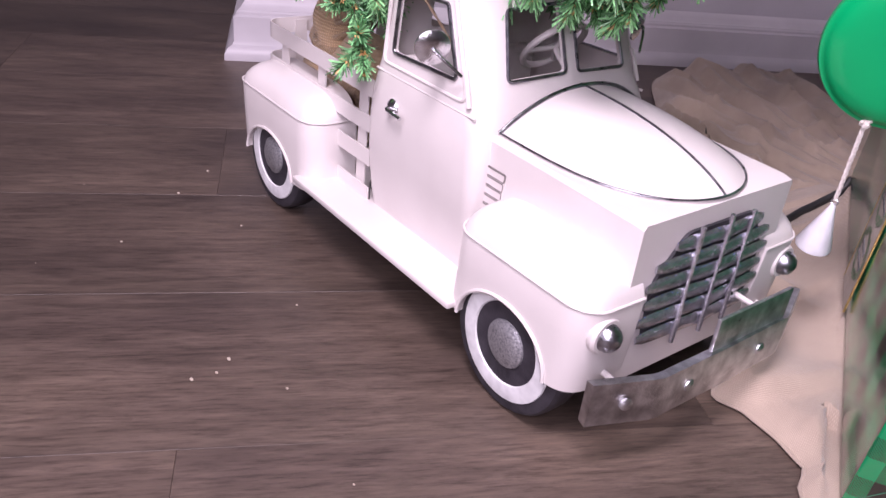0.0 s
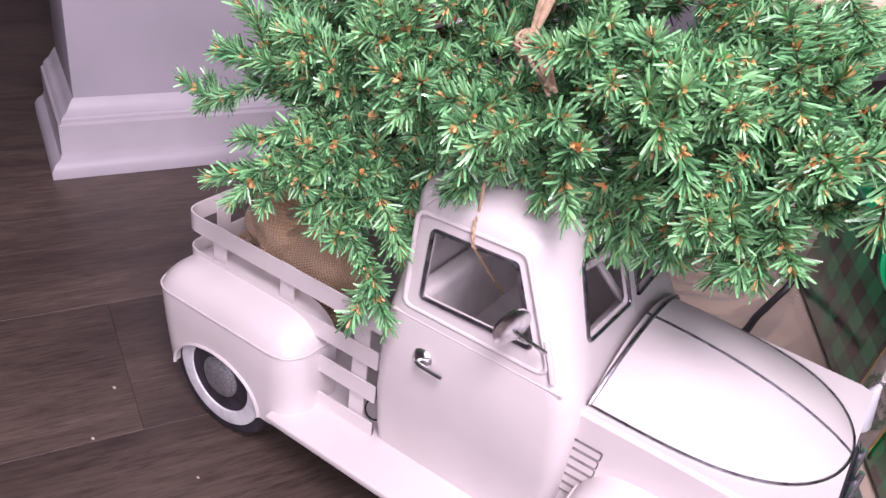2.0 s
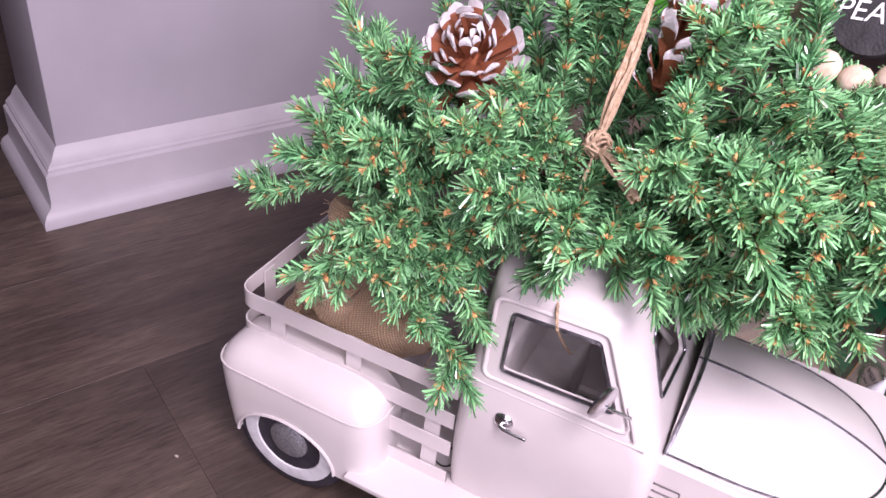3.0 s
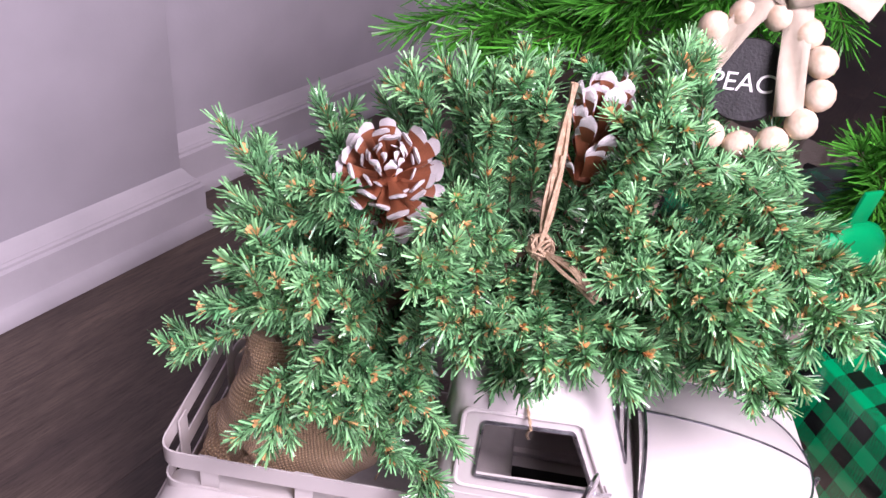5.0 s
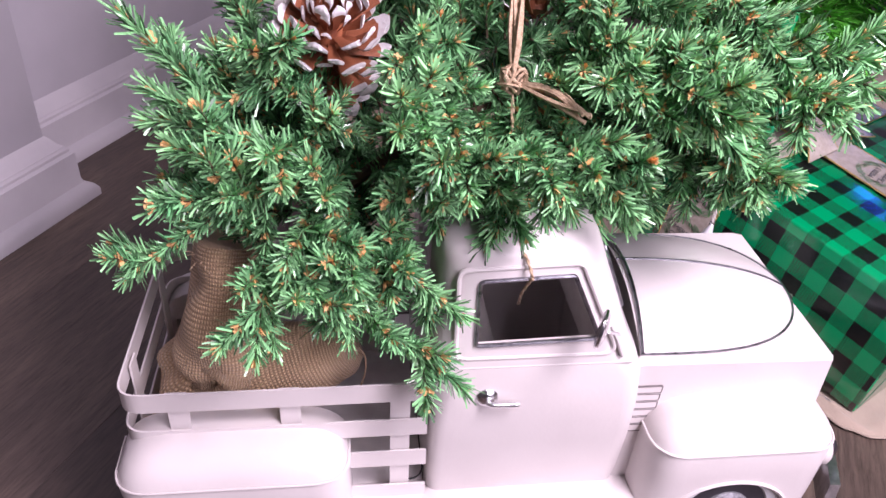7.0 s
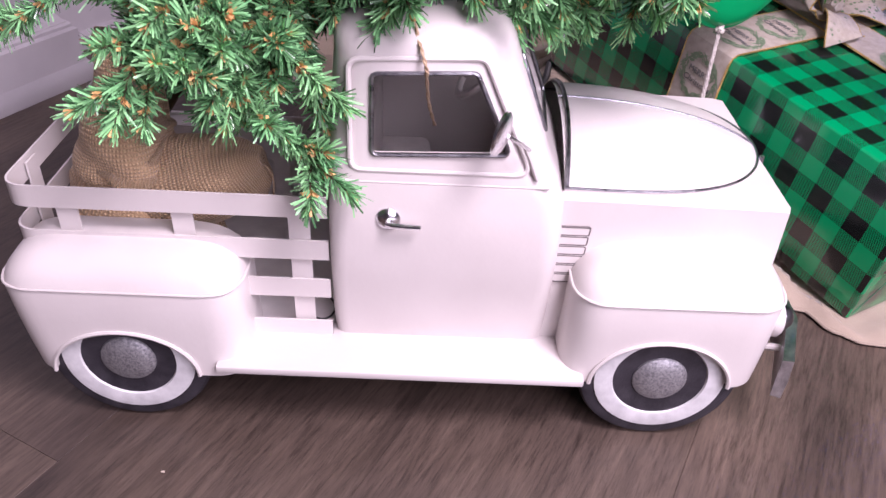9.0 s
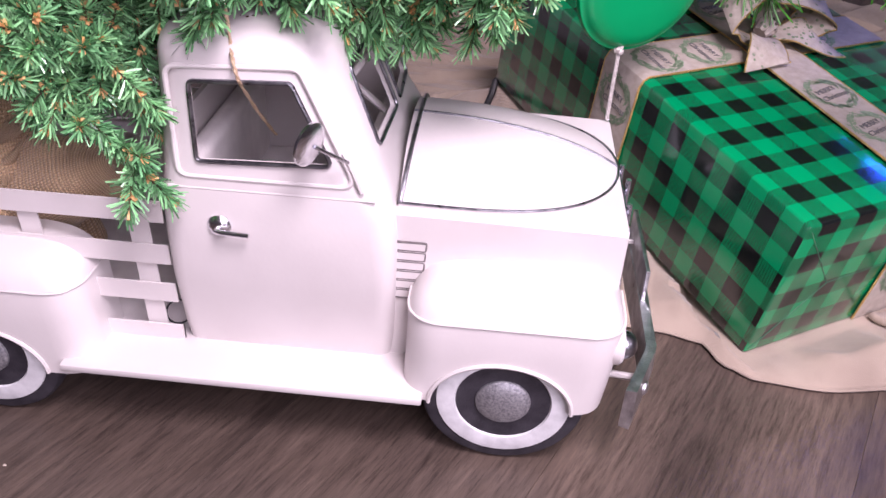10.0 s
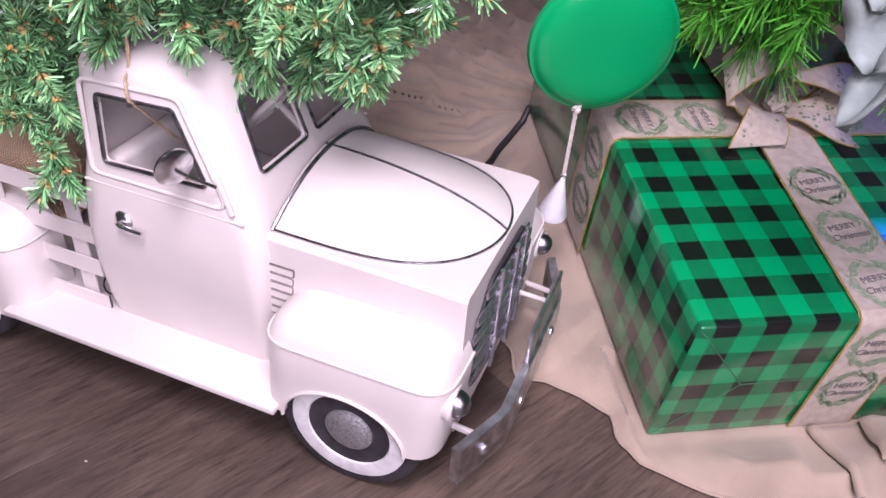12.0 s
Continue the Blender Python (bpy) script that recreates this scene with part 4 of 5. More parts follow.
def pine_cone(label, centre, axis, size, rng, slim=1.0, n=104):
    q = Vector(axis).to_track_quat("Z", "Y").to_matrix().to_4x4()
    c = thing("pine_cone", label, "pine cone", Matrix.Translation(centre) @ q, group="pine cones in the tree")
    part("core", lathe([(0.0001, -0.32 * size), (0.12 * size * slim, -0.28 * size), (0.15 * size * slim, 0), (0.09 * size * slim, 0.22 * size), (0.0001, 0.32 * size)], 16), CONE_BROWN, c)
    for i in range(n):
        t = i / (n - 1)
        z = (-0.46 + 0.92 * t) * size
        a = 2.39996 * i + rng.uniform(-0.12, 0.12)
        r = size * (0.5 * math.sin(math.pi * (0.2 + 0.66 * t)) ** 0.8) * rng.uniform(0.60, 1.06)
        r *= 0.80 if slim < 1 else 0.92
        tilt = (26 - 112 * t ** 1.1 if slim == 1 else -38 - 44 * t) + rng.uniform(-17, 17)
        roll = rng.uniform(-14, 14)
        wide = rng.uniform(0.8, 1.15) * (1.15 if slim == 1 else 1.5)
        m = Matrix.Rotation(a, 4, "Z") @ Matrix.Translation((0.07 * size * slim, 0, z * 0.78)) @ Matrix.Rotation(radians(tilt), 4, "Y") @ Matrix.Rotation(radians(roll), 4, "X") @ Matrix.Diagonal((r * 0.98, r * wide, r, 1))
        part("scale", SCALE, None, c, m=m)
    return c


pine_cone("brown pine cone with white flocked tips among green branches", (-0.1210, 0.0020, 0.4105), (0.12, -0.62, 0.78), 0.094, random.Random(3))
pine_cone("brown pine cone with white flocked tips seen from its side", (0.0220, 0.0200, 0.4560), (0.10, 0.36, 0.90), 0.098, random.Random(5), 0.62, 48)

# ---- burlap root ball ----
sack = thing("burlap_root_ball", "tan burlap sack wrapped round the tree foot, in the truck bed", "burlap sack")


def cloth_tube(path, radii, steps=48, wrinkle=0.004, folds=9, seed=0.0, squash=1.0):
    """A sack along a path, pleated and wrinkled."""
    pts = smooth_path(path, 6)
    n = len(pts)
    rings = []
    up = Vector((1, 0, 0))
    for i, p in enumerate(pts):
        t = i / (n - 1) * (len(radii) - 1)
        k = min(int(t), len(radii) - 2)
        r = radii[k] + (radii[k + 1] - radii[k]) * (t - k)
        tan = (pts[min(i + 1, n - 1)] - pts[max(i - 1, 0)]).normalized()
        u = (up - tan * up.dot(tan)).normalized()
        v = tan.cross(u)
        row = []
        for j in range(steps):
            a = 2 * math.pi * j / steps
            d = u * math.cos(a) + v * math.sin(a) * squash
            w = wrinkle * (noise.noise((p + d * r) * 28 + Vector((seed, 0, 0))) * 1.6 + 0.7 * math.sin(folds * a + 6 * noise.noise(p * 20)) * (0.045 / max(r, 0.02)) * 0.5)
            row.append(p + d * (r + w))
        rings.append(row)
    bm = loft(rings)
    uv = bm.loops.layers.uv.new("UVMap")
    bm.verts.index_update()
    for f in bm.faces:
        js = [v.index % steps for v in f.verts]
        for lp in f.loops:
            jj, ii = lp.vert.index % steps, lp.vert.index // steps
            if max(js) - min(js) > 2 and jj < steps / 2:
                jj += steps
            lp[uv].uv = (jj / steps * 0.26, ii * 0.0052)
    return bm


ball = cloth_tube([(-0.212, -0.020, 0.068), (-0.213, -0.021, 0.090), (-0.213, -0.022, 0.120), (-0.212, -0.024, 0.150), (-0.207, -0.028, 0.178)], [0.040, 0.057, 0.060, 0.052, 0.026], wrinkle=0.006)
part("ball", ball, BURLAP, sack, angle=80)
neck = cloth_tube([(-0.214, -0.034, 0.160), (-0.211, -0.036, 0.178), (-0.209, -0.034, 0.205), (-0.204, -0.026, 0.238), (-0.199, -0.016, 0.268)], [0.016, 0.032, 0.031, 0.026, 0.026], wrinkle=0.0050, folds=3, seed=4.0)
part("gathered_neck", neck, BURLAP, sack, angle=80)
flap = cloth_tube([(-0.192, -0.026, 0.140), (-0.168, -0.036, 0.158), (-0.142, -0.042, 0.172), (-0.120, -0.044, 0.182), (-0.107, -0.044, 0.187)], [0.042, 0.040, 0.033, 0.023, 0.012], wrinkle=0.004, folds=3, seed=9.0, squash=0.8)
part("folded_corner", flap, BURLAP, sack, angle=80)
for k, (z, r, a0, a1) in enumerate(((0.178, 0.0085, -2.0, 0.5), (0.193, 0.0070, -1.2, 0.7), (0.206, 0.0060, -0.9, 0.5), (0.169, 0.0060, -2.6, -0.4))):
    arc = [(-0.209 + 0.030 * math.cos(a), -0.035 + 0.030 * math.sin(a), z + 0.006 * math.sin(2.3 * a + k)) for a in [a0 + (a1 - a0) * q / 4 for q in range(5)]]
    part("crumple", cloth_tube(arc, [0.003, r, r * 0.8, r, 0.003], 20, 0.003, 3, seed=20.0 + k), BURLAP, sack, angle=80)
cord = bmesh.new()
for k in range(3):
    sweep([(-0.207 + (0.0275 + 0.001 * k) * math.cos(a), -0.031 + (0.0275 + 0.001 * k) * math.sin(a), 0.173 + 0.003 * k + 0.003 * math.sin(2 * a + k)) for a in [2 * math.pi * j / 26 for j in range(26)]], 0.0013, 6, True, into=cord)
part("cord", cord, JUTE, sack, "tan jute cord round the neck")
for k in range(22):
    a = rng.uniform(-2.6, 0.9)
    p = Vector((-0.199 + 0.026 * math.cos(a), -0.016 + 0.026 * math.sin(a), 0.265))
    d = Vector((math.cos(a) * 0.5 + rng.uniform(-0.3, 0.3), math.sin(a) * 0.5 + rng.uniform(-0.3, 0.3), rng.uniform(-0.2, 1))).normalized()
    part("thread", sweep([p, p + d * 0.006, p + d * 0.012 + Vector((0, 0, -0.003))], 0.0005, 4), JUTE, sack)
part("thread", sweep(smooth_path([(-0.106, -0.048, 0.186), (-0.101, -0.050, 0.178), (-0.101, -0.052, 0.164), (-0.105, -0.054, 0.150)], 4), 0.0007, 5), JUTE, sack)

# ---- twine that ties the tree down ----
tie = thing("jute_twine_tie", "tan jute twine tied round the tree and through the cab window", "twine")
strand = bmesh.new()
tw = smooth_path([(-0.004, -0.044, 0.402), (-0.004, -0.068, 0.360), (0.003, -0.084, 0.3065), (0.007, -0.0945, 0.2965), (0.0105, -0.0985, 0.2850), (0.0105, -0.0930, 0.2780), (0.012, -0.070, 0.250), (0.016, -0.050, 0.225)], 8)
for ph in (0, math.pi):
    sweep([p + Vector((0.0006 * math.cos(i * 0.9 + ph), 0.0006 * math.sin(i * 0.9 + ph), 0)) for i, p in enumerate(tw)], 0.0008, 6, into=strand)
part("strand", strand, JUTE, tie)
for k in range(16):
    c = Vector((-0.004, -0.044, 0.403))
    ph = rng.uniform(0, 6.28)
    ax = Vector((rng.uniform(-1, 1), rng.uniform(-1, 1), rng.uniform(-1, 1))).normalized()
    u = ax.orthogonal().normalized()
    v = ax.cross(u)
    rr = rng.uniform(0.005, 0.010)
    lp = sweep([c + (u * math.cos(a + ph) + v * math.sin(a + ph)) * rr + ax * 0.003 * math.sin(2 * a) for a in [j * 0.55 for j in range(10)]], 0.0009, 5)
    part("knot_loop", lp, JUTE, tie)
for k in range(9):
    j = [rng.uniform(-0.004, 0.004) for _ in range(6)]
    part("twine_end", sweep(smooth_path([(-0.004, -0.044, 0.403), (-0.003 + j[0], -0.034 + j[1], 0.432), (0.000 + j[2], -0.016 + j[3], 0.462), (0.002 + j[4] * 0.6, 0.004 + j[5] * 0.6, 0.505)][: 4 if k < 5 else 3], 4), 0.0016, 5), JUTE, tie)
for k in range(7):
    j = [rng.uniform(-0.005, 0.005) for _ in range(6)]
    part("twine_end", sweep(smooth_path([(-0.002, -0.048, 0.402), (0.018 + j[0], -0.066 + j[1], 0.402 + j[2]), (0.036 + j[3], -0.082 + j[4], 0.396 + j[5])], 5), 0.0014, 5), JUTE, tie)

# ---- gift ----
U, V, H = 0.335, 0.495, 0.151
gift_m = Matrix.Translation((0.4080, 0.0255, 0.003)) @ Matrix.Rotation(radians(30.5), 4, "Z") @ Matrix.Rotation(radians(8.7), 4, "X")
gift = thing("gift_box", "gift box in green black plaid paper with a linen ribbon", "gift", gift_m)


def plaid_box(w, d, h):
    bm = box(0, w, 0, d, 0, h, 0.0035, 3)
    uv = bm.loops.layers.uv.new("UVMap")
    bm.normal_update()
    for f in bm.faces:
        nx, ny, nz = (abs(c) for c in f.normal)
        for lp in f.loops:
            x, y, z = lp.vert.co
            if nz >= nx and nz >= ny:
                q = (x, y)
            elif ny >= nx:
                q = (x, z - h + (0 if f.normal.y < 0 else 0.01))
            else:
                q = (-(z - h), y)
            lp[uv].uv = (q[0] + 0.0077, q[1] + 0.0340)
    return bm


part("wrapped_box", plaid_box(U, V, H), PLAID, gift, "green and black plaid wrapping paper", angle=20)
fold = bmesh.new()
for a, b in (((0.004, 0.145), (0.062, 0.072)), ((0.062, 0.072), (0.004, 0.006)), ((0.062, 0.072), (0.135, 0.074))):
    sweep([(a[0], -0.0002, a[1]), (b[0], -0.0002, b[1])], 0.0004, 4, into=fold)
part("paper_fold", fold, FOLD, gift)


def band(path, across, w, lift=0.0015):
    """A ribbon laid along a path, w wide."""
    pts = [Vector(p) for p in path]
    ac = Vector(across).normalized()
    rings = []
    for i, p in enumerate(pts):
        t = (pts[min(i + 1, len(pts) - 1)] - pts[max(i - 1, 0)]).normalized()
        nrm = ac.cross(t).normalized()
        rings.append([p - ac * w / 2 + nrm * 0.0006, p + ac * w / 2 + nrm * 0.0006, p + ac * w / 2 - nrm * 0.0006, p - ac * w / 2 - nrm * 0.0006])
    return loft(rings)


RW = 0.060
UC, UX, VC = 0.164, 0.174, 0.258
E1 = 0.0022
run_u = [(-E1, VC, 0.002), (-E1, VC, H - 0.008), (-E1 + 0.003, VC, H - 0.001), (0.006, VC, H + E1), (UC, VC, H + E1), (U - 0.006, VC, H + E1), (U + E1 - 0.003, VC, H - 0.001), (U + E1, VC, H - 0.008), (U + E1, VC, 0.002)]
run_v = [(UC, -E1, 0.002), (UC, -E1, H - 0.008), (UC, -E1 + 0.003, H - 0.001), (UC - 0.001, 0.006, H + E1 + 0.001), (UX, VC, H + E1 + 0.001), (UX, V - 0.006, H + E1 + 0.001), (UX, V + E1 - 0.003, H - 0.001), (UX, V + E1, H - 0.008), (UX, V + E1, 0.002)]
for path, ac in ((run_u, (0, 1, 0)), (run_v, (1, 0, 0))):
    rb = part("ribbon", band(path, ac, RW), RIBBON, gift, "linen ribbon printed with green wreaths")
    for s in (-1, 1):
        off = Vector(ac) * (RW / 2) * s
        part("gold_edge", sweep([Vector(p) + off for p in path], 0.0011, 5), GOLD, rb, "gold glitter edge")


def wreath_mesh(r, rg):
    bm = bmesh.new()
    for k in range(90):
        a = 2 * math.pi * k / 90
        rr = r * rg.uniform(0.80, 1.14)
        c = Vector((rr * math.cos(a), rr * math.sin(a), 0))
        d = Vector((math.cos(a + rg.uniform(0.6, 2.4)), math.sin(a + rg.uniform(0.6, 2.4)), 0))
        s = Vector((-d.y, d.x, 0))
        L, W = r * rg.uniform(0.14, 0.26), r * rg.uniform(0.04, 0.075)
        bm.faces.new([bm.verts.new(p) for p in (c - d * L, c + s * W, c + d * L, c - s * W)])
    return finish(bm, "wreath", WREATH, False)


def text_mesh(words, size, mat, depth=0.0002, shear=0.0):
    cu = bpy.data.curves.new("words", "FONT")
    cu.body, cu.size, cu.align_x, cu.align_y, cu.extrude, cu.shear = words, size, "CENTER", "CENTER", depth, shear
    ob = new("words", cu)
    me = bpy.data.meshes.new_from_object(ob.evaluated_get(bpy.context.evaluated_depsgraph_get()))
    bpy.data.objects.remove(ob)
    me.materials.clear()
    me.materials.append(mat)
    return me


WREATH_ME = wreath_mesh(0.0235, random.Random(2))
MERRY, XMAS = text_mesh("MERRY", 0.0092, INK), text_mesh("Christmas", 0.0094, INK, shear=0.25)


def motif(m, parent):
    w = part("wreath_print", WREATH_ME, None, parent, m=m)
    part("merry_print", MERRY, None, parent, m=m @ pose(0, 0.0055, 0.0002))
    part("christmas_print", XMAS, None, parent, m=m @ pose(0.001, -0.0055, 0.0002))


Z = H + E1 + 0.0020
for k, v in enumerate((0.032, 0.092, 0.152, 0.335, 0.40)):
    motif(pose(UC + (UX - UC) * min(1, v / VC), v, Z, 0, 0, 10), gift)
for z in (H - 0.034, H - 0.092):
    motif(pose(UC, -E1 - 0.0012, z, 90, 0, 0), gift)
for u in (0.036, 0.098, 0.245):
    motif(pose(u, VC, Z - 0.001, 0, 0, -90), gift)
for z in (H - 0.038, H - 0.100):
    motif(pose(-E1 - 0.0012, VC, z, 90, 0, -90), gift)

bow = thing("ribbon_bow", "linen ribbon bow with gold edges on the gift", "bow", gift_m @ pose(UX, VC, H + 0.005, 0, 0, 18) @ Matrix.Scale(0.92, 4))


def loop(angle, length, lift, width=0.052, twist=0.0, tail=False):
    """One loop or tail of the bow."""
    pts = []
    for k in range(17):
        t = k / 16
        if tail:
            r, z = length * t, 0.004 + lift * math.sin(math.pi * t) * (1 - 0.3 * t)
        else:
            r, z = length * math.sin(math.pi * t) ** 0.8 * (0.6 + 0.4 * t if t < 0.5 else 0.8 + 0.2 * (1 - t)), 0.002 + lift * (1 - math.cos(2 * math.pi * t * 0.5)) * 0.75 * (1 if t < 0.5 else 0.9) - (0.5 * lift * max(0, t - 0.6))
        pts.append(Vector((r * math.cos(angle), r * math.sin(angle), z)))
    side = Vector((-math.sin(angle), math.cos(angle), 0))
    rings, e0, e1 = [], [], []
    for k, p in enumerate(pts):
        t = k / 16
        w = width * (0.25 + 0.75 * (math.sin(math.pi * t) if not tail else min(1, 2.2 * t)))
        tw = Vector((0, 0, 1)) * twist * math.sin(math.pi * t)
        s = (side + tw).normalized() * w / 2
        up = Vector((0, 0, 0.0006))
        ruffle = Vector((0, 0, 0.003 * math.sin(7 * t + angle)))
        a, b = p - s + ruffle, p + s - ruffle
        if tail:
            b = b - Vector((math.cos(angle), math.sin(angle), 0)) * length * 0.38 * t ** 3
        rings.append([a + up, b + up, b - up, a - up])
        e0.append(a)
        e1.append(b)
    lp = part("tail" if tail else "loop", loft(rings), PRINT, bow)
    for e in (e0, e1):
        part("gold_edge", sweep(e, 0.0010, 5), GOLD, lp, "gold glitter edge")


loop(-0.35, 0.095, 0.040, twist=0.5)
loop(2.75, 0.075, 0.055, twist=-0.6)
loop(0.35, 0.080, 0.030, twist=0.4)
loop(3.75, 0.090, 0.014, 0.05, -0.3, True)
loop(5.5, 0.090, 0.014, 0.05, 0.3, True)
part("bow_knot", cloth_tube([(-0.012, 0, 0.012), (0, 0, 0.018), (0.012, 0, 0.012)], [0.009, 0.012, 0.009], 20, 0.002), PRINT, bow, angle=70)

# ---- tree skirt ----
SC = Vector((0.46, 0.74))
OUT = [Vector(p) for p in ((0.80, 0.07), (0.60, 0.005), (0.53, -0.004), (0.468, -0.014), (0.412, -0.008), (0.389, 0.006), (0.372, 0.036), (0.340, 0.046), (0.310, 0.050), (0.283, 0.044),
       (0.262, 0.080), (0.240, 0.160), (0.10, 0.200), (-0.06, 0.34), (-0.22, 0.56), (-0.36, 0.77), (-0.29, 0.93), (-0.08, 1.02), (0.2, 1.14), (0.6, 1.2), (1.0, 1.05), (1.12, 0.6), (1.0, 0.25))]
ang = [(math.atan2(p.y - SC.y, p.x - SC.x), (p - SC).length) for p in OUT]
ang = sorted((a % (2 * math.pi), r) for a, r in ang)


def skirt_r(a):
    a %= 2 * math.pi
    pts = [(ang[-1][0] - 2 * math.pi, ang[-1][1])] + ang + [(ang[0][0] + 2 * math.pi, ang[0][1])]
    for p, q in zip(pts, pts[1:]):
        if p[0] <= a <= q[0]:
            t = (a - p[0]) / max(1e-6, q[0] - p[0])
            return p[1] + (q[1] - p[1]) * (t * t * (3 - 2 * t))
    return 0.7


gift_inv = gift_m.inverted()


def skirt_z(x, y, edge):
    """Folds, wrinkles, and the cloth bunched under the back of the gift."""
    p = Vector((x, y, 0))
    a = math.atan2(y - SC.y, x - SC.x)
    e = min(1, 3 * edge)
    wave = 0.5 + 0.5 * math.sin(a * 11 + 2.4 * noise.noise((x * 3, y * 3, 0)))
    h = 0.004 + 0.010 * wave * e + 0.010 * max(0, noise.noise((x * 6, y * 6, 2))) * e
    crease = max(0, 1 - abs(noise.noise((x * 6 + 0.5 * noise.noise((x * 4, y * 4, 1)), y * 6, 5))) * 6)
    h += 0.011 * crease ** 1.5 * e
    saw = (a * 5.5 + 0.5 * noise.noise((x * 3.5, y * 3.5, 6))) % 1
    h += 0.013 * saw * min(1, (1 - saw) * 12) * e
    away = math.hypot(x - 0.36, y - 0.50)
    if away > 0.22 and y > 0.3 and x < 0.3:
        back = min(1, 3.5 * (away - 0.22))
        pleat = (math.atan2(y - 0.50, x - 0.36) * 8.0 + 0.30 * noise.noise((x * 3, y * 3, 4))) % 1
        h += back * 0.032 * pleat ** 1.6 * min(1, (1 - pleat) * 6) * e
    g = gift_inv @ Vector((x, y, 0.02))
    if -0.06 < g.x < U + 0.06 and g.y > -0.05:
        under = 0.004 + g.y * math.sin(radians(8.7)) - 0.006
        k = min(1, (g.x + 0.06) / 0.06, (U + 0.06 - g.x) / 0.06, 1 if g.y < V else max(0, 1 - (g.y - V) / 0.1))
        if -0.012 < g.x < U + 0.012 and -0.05 < g.y < V and under < 0.012:
            near = max(0, min(1, (-g.y - 0.010) / 0.04, 1))
            h = 0.003 + (h - 0.003) * near
        elif 0 < g.x < U and 0 < g.y < V:
            h = min(h * 0.4, 0.004) if under < 0.006 else under - 0.002
        else:
            h = h * (1 - k) + k * max(h, min(under * 0.8, h + 0.05))
    return max(0.0022, h)


sk = bmesh.new()
NR, NA = 150, 720
rows = []
for i in range(NR):
    t = (i / (NR - 1)) ** 0.75
    row = []
    for j in range(NA):
        a = 2 * math.pi * j / NA
        r = skirt_r(a) * t
        x, y = SC.x + r * math.cos(a), SC.y + r * math.sin(a)
        # stop short of the wall
        ac = -0.874 * x + 0.486 * y
        if ac > 0.735:
            x, y = x + 0.874 * (ac - 0.735), y - 0.486 * (ac - 0.735)
        row.append(sk.verts.new((x, y, skirt_z(x, y, (1 - t) * 8))))
    rows.append(row)
for a, b in zip(rows[1:], rows[2:]):
    for j in range(NA):
        k = (j + 1) % NA
        sk.faces.new((a[j], a[k], b[k], b[j]))
sk.faces.new(rows[1])
skirt = thing("tree_skirt", "wrinkled beige burlap tree skirt spread on the wooden floor", "tree skirt", mesh=finish(sk, "tree_skirt", SKIRT, True, 80))
sol = skirt.modifiers.new("thick", "SOLIDIFY")
sol.thickness, sol.offset = 0.0018, -1
part("hem", sweep([v + Vector((0, 0, 0.0005)) for v in [Vector(skirt.data.vertices[0].co)] + [Vector((SC.x + skirt_r(2 * math.pi * j / NA) * math.cos(2 * math.pi * j / NA), SC.y + skirt_r(2 * math.pi * j / NA) * math.sin(2 * math.pi * j / NA), 0.0035)) for j in range(int(NA * 0.5), int(NA * 0.86))]][1:], 0.0016, 6), SKIRT, skirt)


def cloth_fold(c00, c10, c11, c01, lift, roll):
    """A loose layer of the skirt over four corners, rolled up along its first side."""
    n = 14
    bm = bmesh.new()
    c = [Vector((*p, 0)) for p in (c00, c10, c11, c01)]
    rows = []
    for i in range(n + 1):
        u = i / n
        row = []
        for j in range(n + 1):
            v = j / n
            p = c[0].lerp(c[1], v).lerp(c[3].lerp(c[2], v), u)
            z = max(skirt_z(p.x, p.y, 1), 0.004) + lift + 0.0015 * noise.noise((p.x * 20, p.y * 20, lift * 900)) + roll * max(0, 1 - abs(u - 0.09) / 0.09)
            row.append(bm.verts.new((p.x, p.y, z)))
        rows.append(row)
    for a, b in zip(rows, rows[1:]):
        for j in range(n):
            bm.faces.new((a[j], a[j + 1], b[j + 1], b[j]))
    ob = part("fold", bm, SKIRT, skirt, angle=80)
    md = ob.modifiers.new("thick", "SOLIDIFY")
    md.thickness = 0.0018


cloth_fold((0.540, 0.094), (0.574, 0.012), (0.640, 0.020), (0.600, 0.128), 0.003, 0.006)
cloth_fold((0.583, 0.120), (0.590, 0.050), (0.720, 0.062), (0.700, 0.180), 0.011, 0.005)
thing("black_cable", "thin black cable lying on the tree skirt", "cable", mesh=finish(sweep([Vector((p.x, p.y, skirt_z(p.x, p.y, 1) + 0.005)) for p in smooth_path([(0.14, 0.36, 0.024), (0.145, 0.40, 0.026), (0.165, 0.455, 0.028), (0.195, 0.44, 0.028), (0.205, 0.40, 0.026), (0.235, 0.345, 0.022)], 6)], 0.0045, 8), "black_cable", BLACK))

# ---- round green ornament with a tassel ----
orn_m = look((0.283, 0.165, 0.291), (0.763, -0.695, 0.161)) @ pose(0, 0, 0, 0, 180, 0)
orn = thing("round_ornament", "glossy green round flat ornament hanging from the tree", "ornament", orn_m)
R = 0.0640
part("disc", lathe([(0.0001, -0.0110), (R * 0.5, -0.0104), (R * 0.8, -0.0085), (R * 0.92, -0.0055), (R * 0.95, -0.0030), (R * 1.0, -0.0030), (R * 1.02, 0.0), (R * 1.0, 0.0032), (R * 0.955, 0.0036), (R * 0.93, 0.0065), (R * 0.86, 0.0100), (R * 0.7, 0.0125), (R * 0.4, 0.0138), (0.0001, 0.0142)], 64), GREEN_GLOSS, orn, angle=60)
part("hanging_tab", box(-0.011, 0.011, R * 0.97, R + 0.035, -0.002, 0.002, 0.001), GREEN_GLOSS, orn)
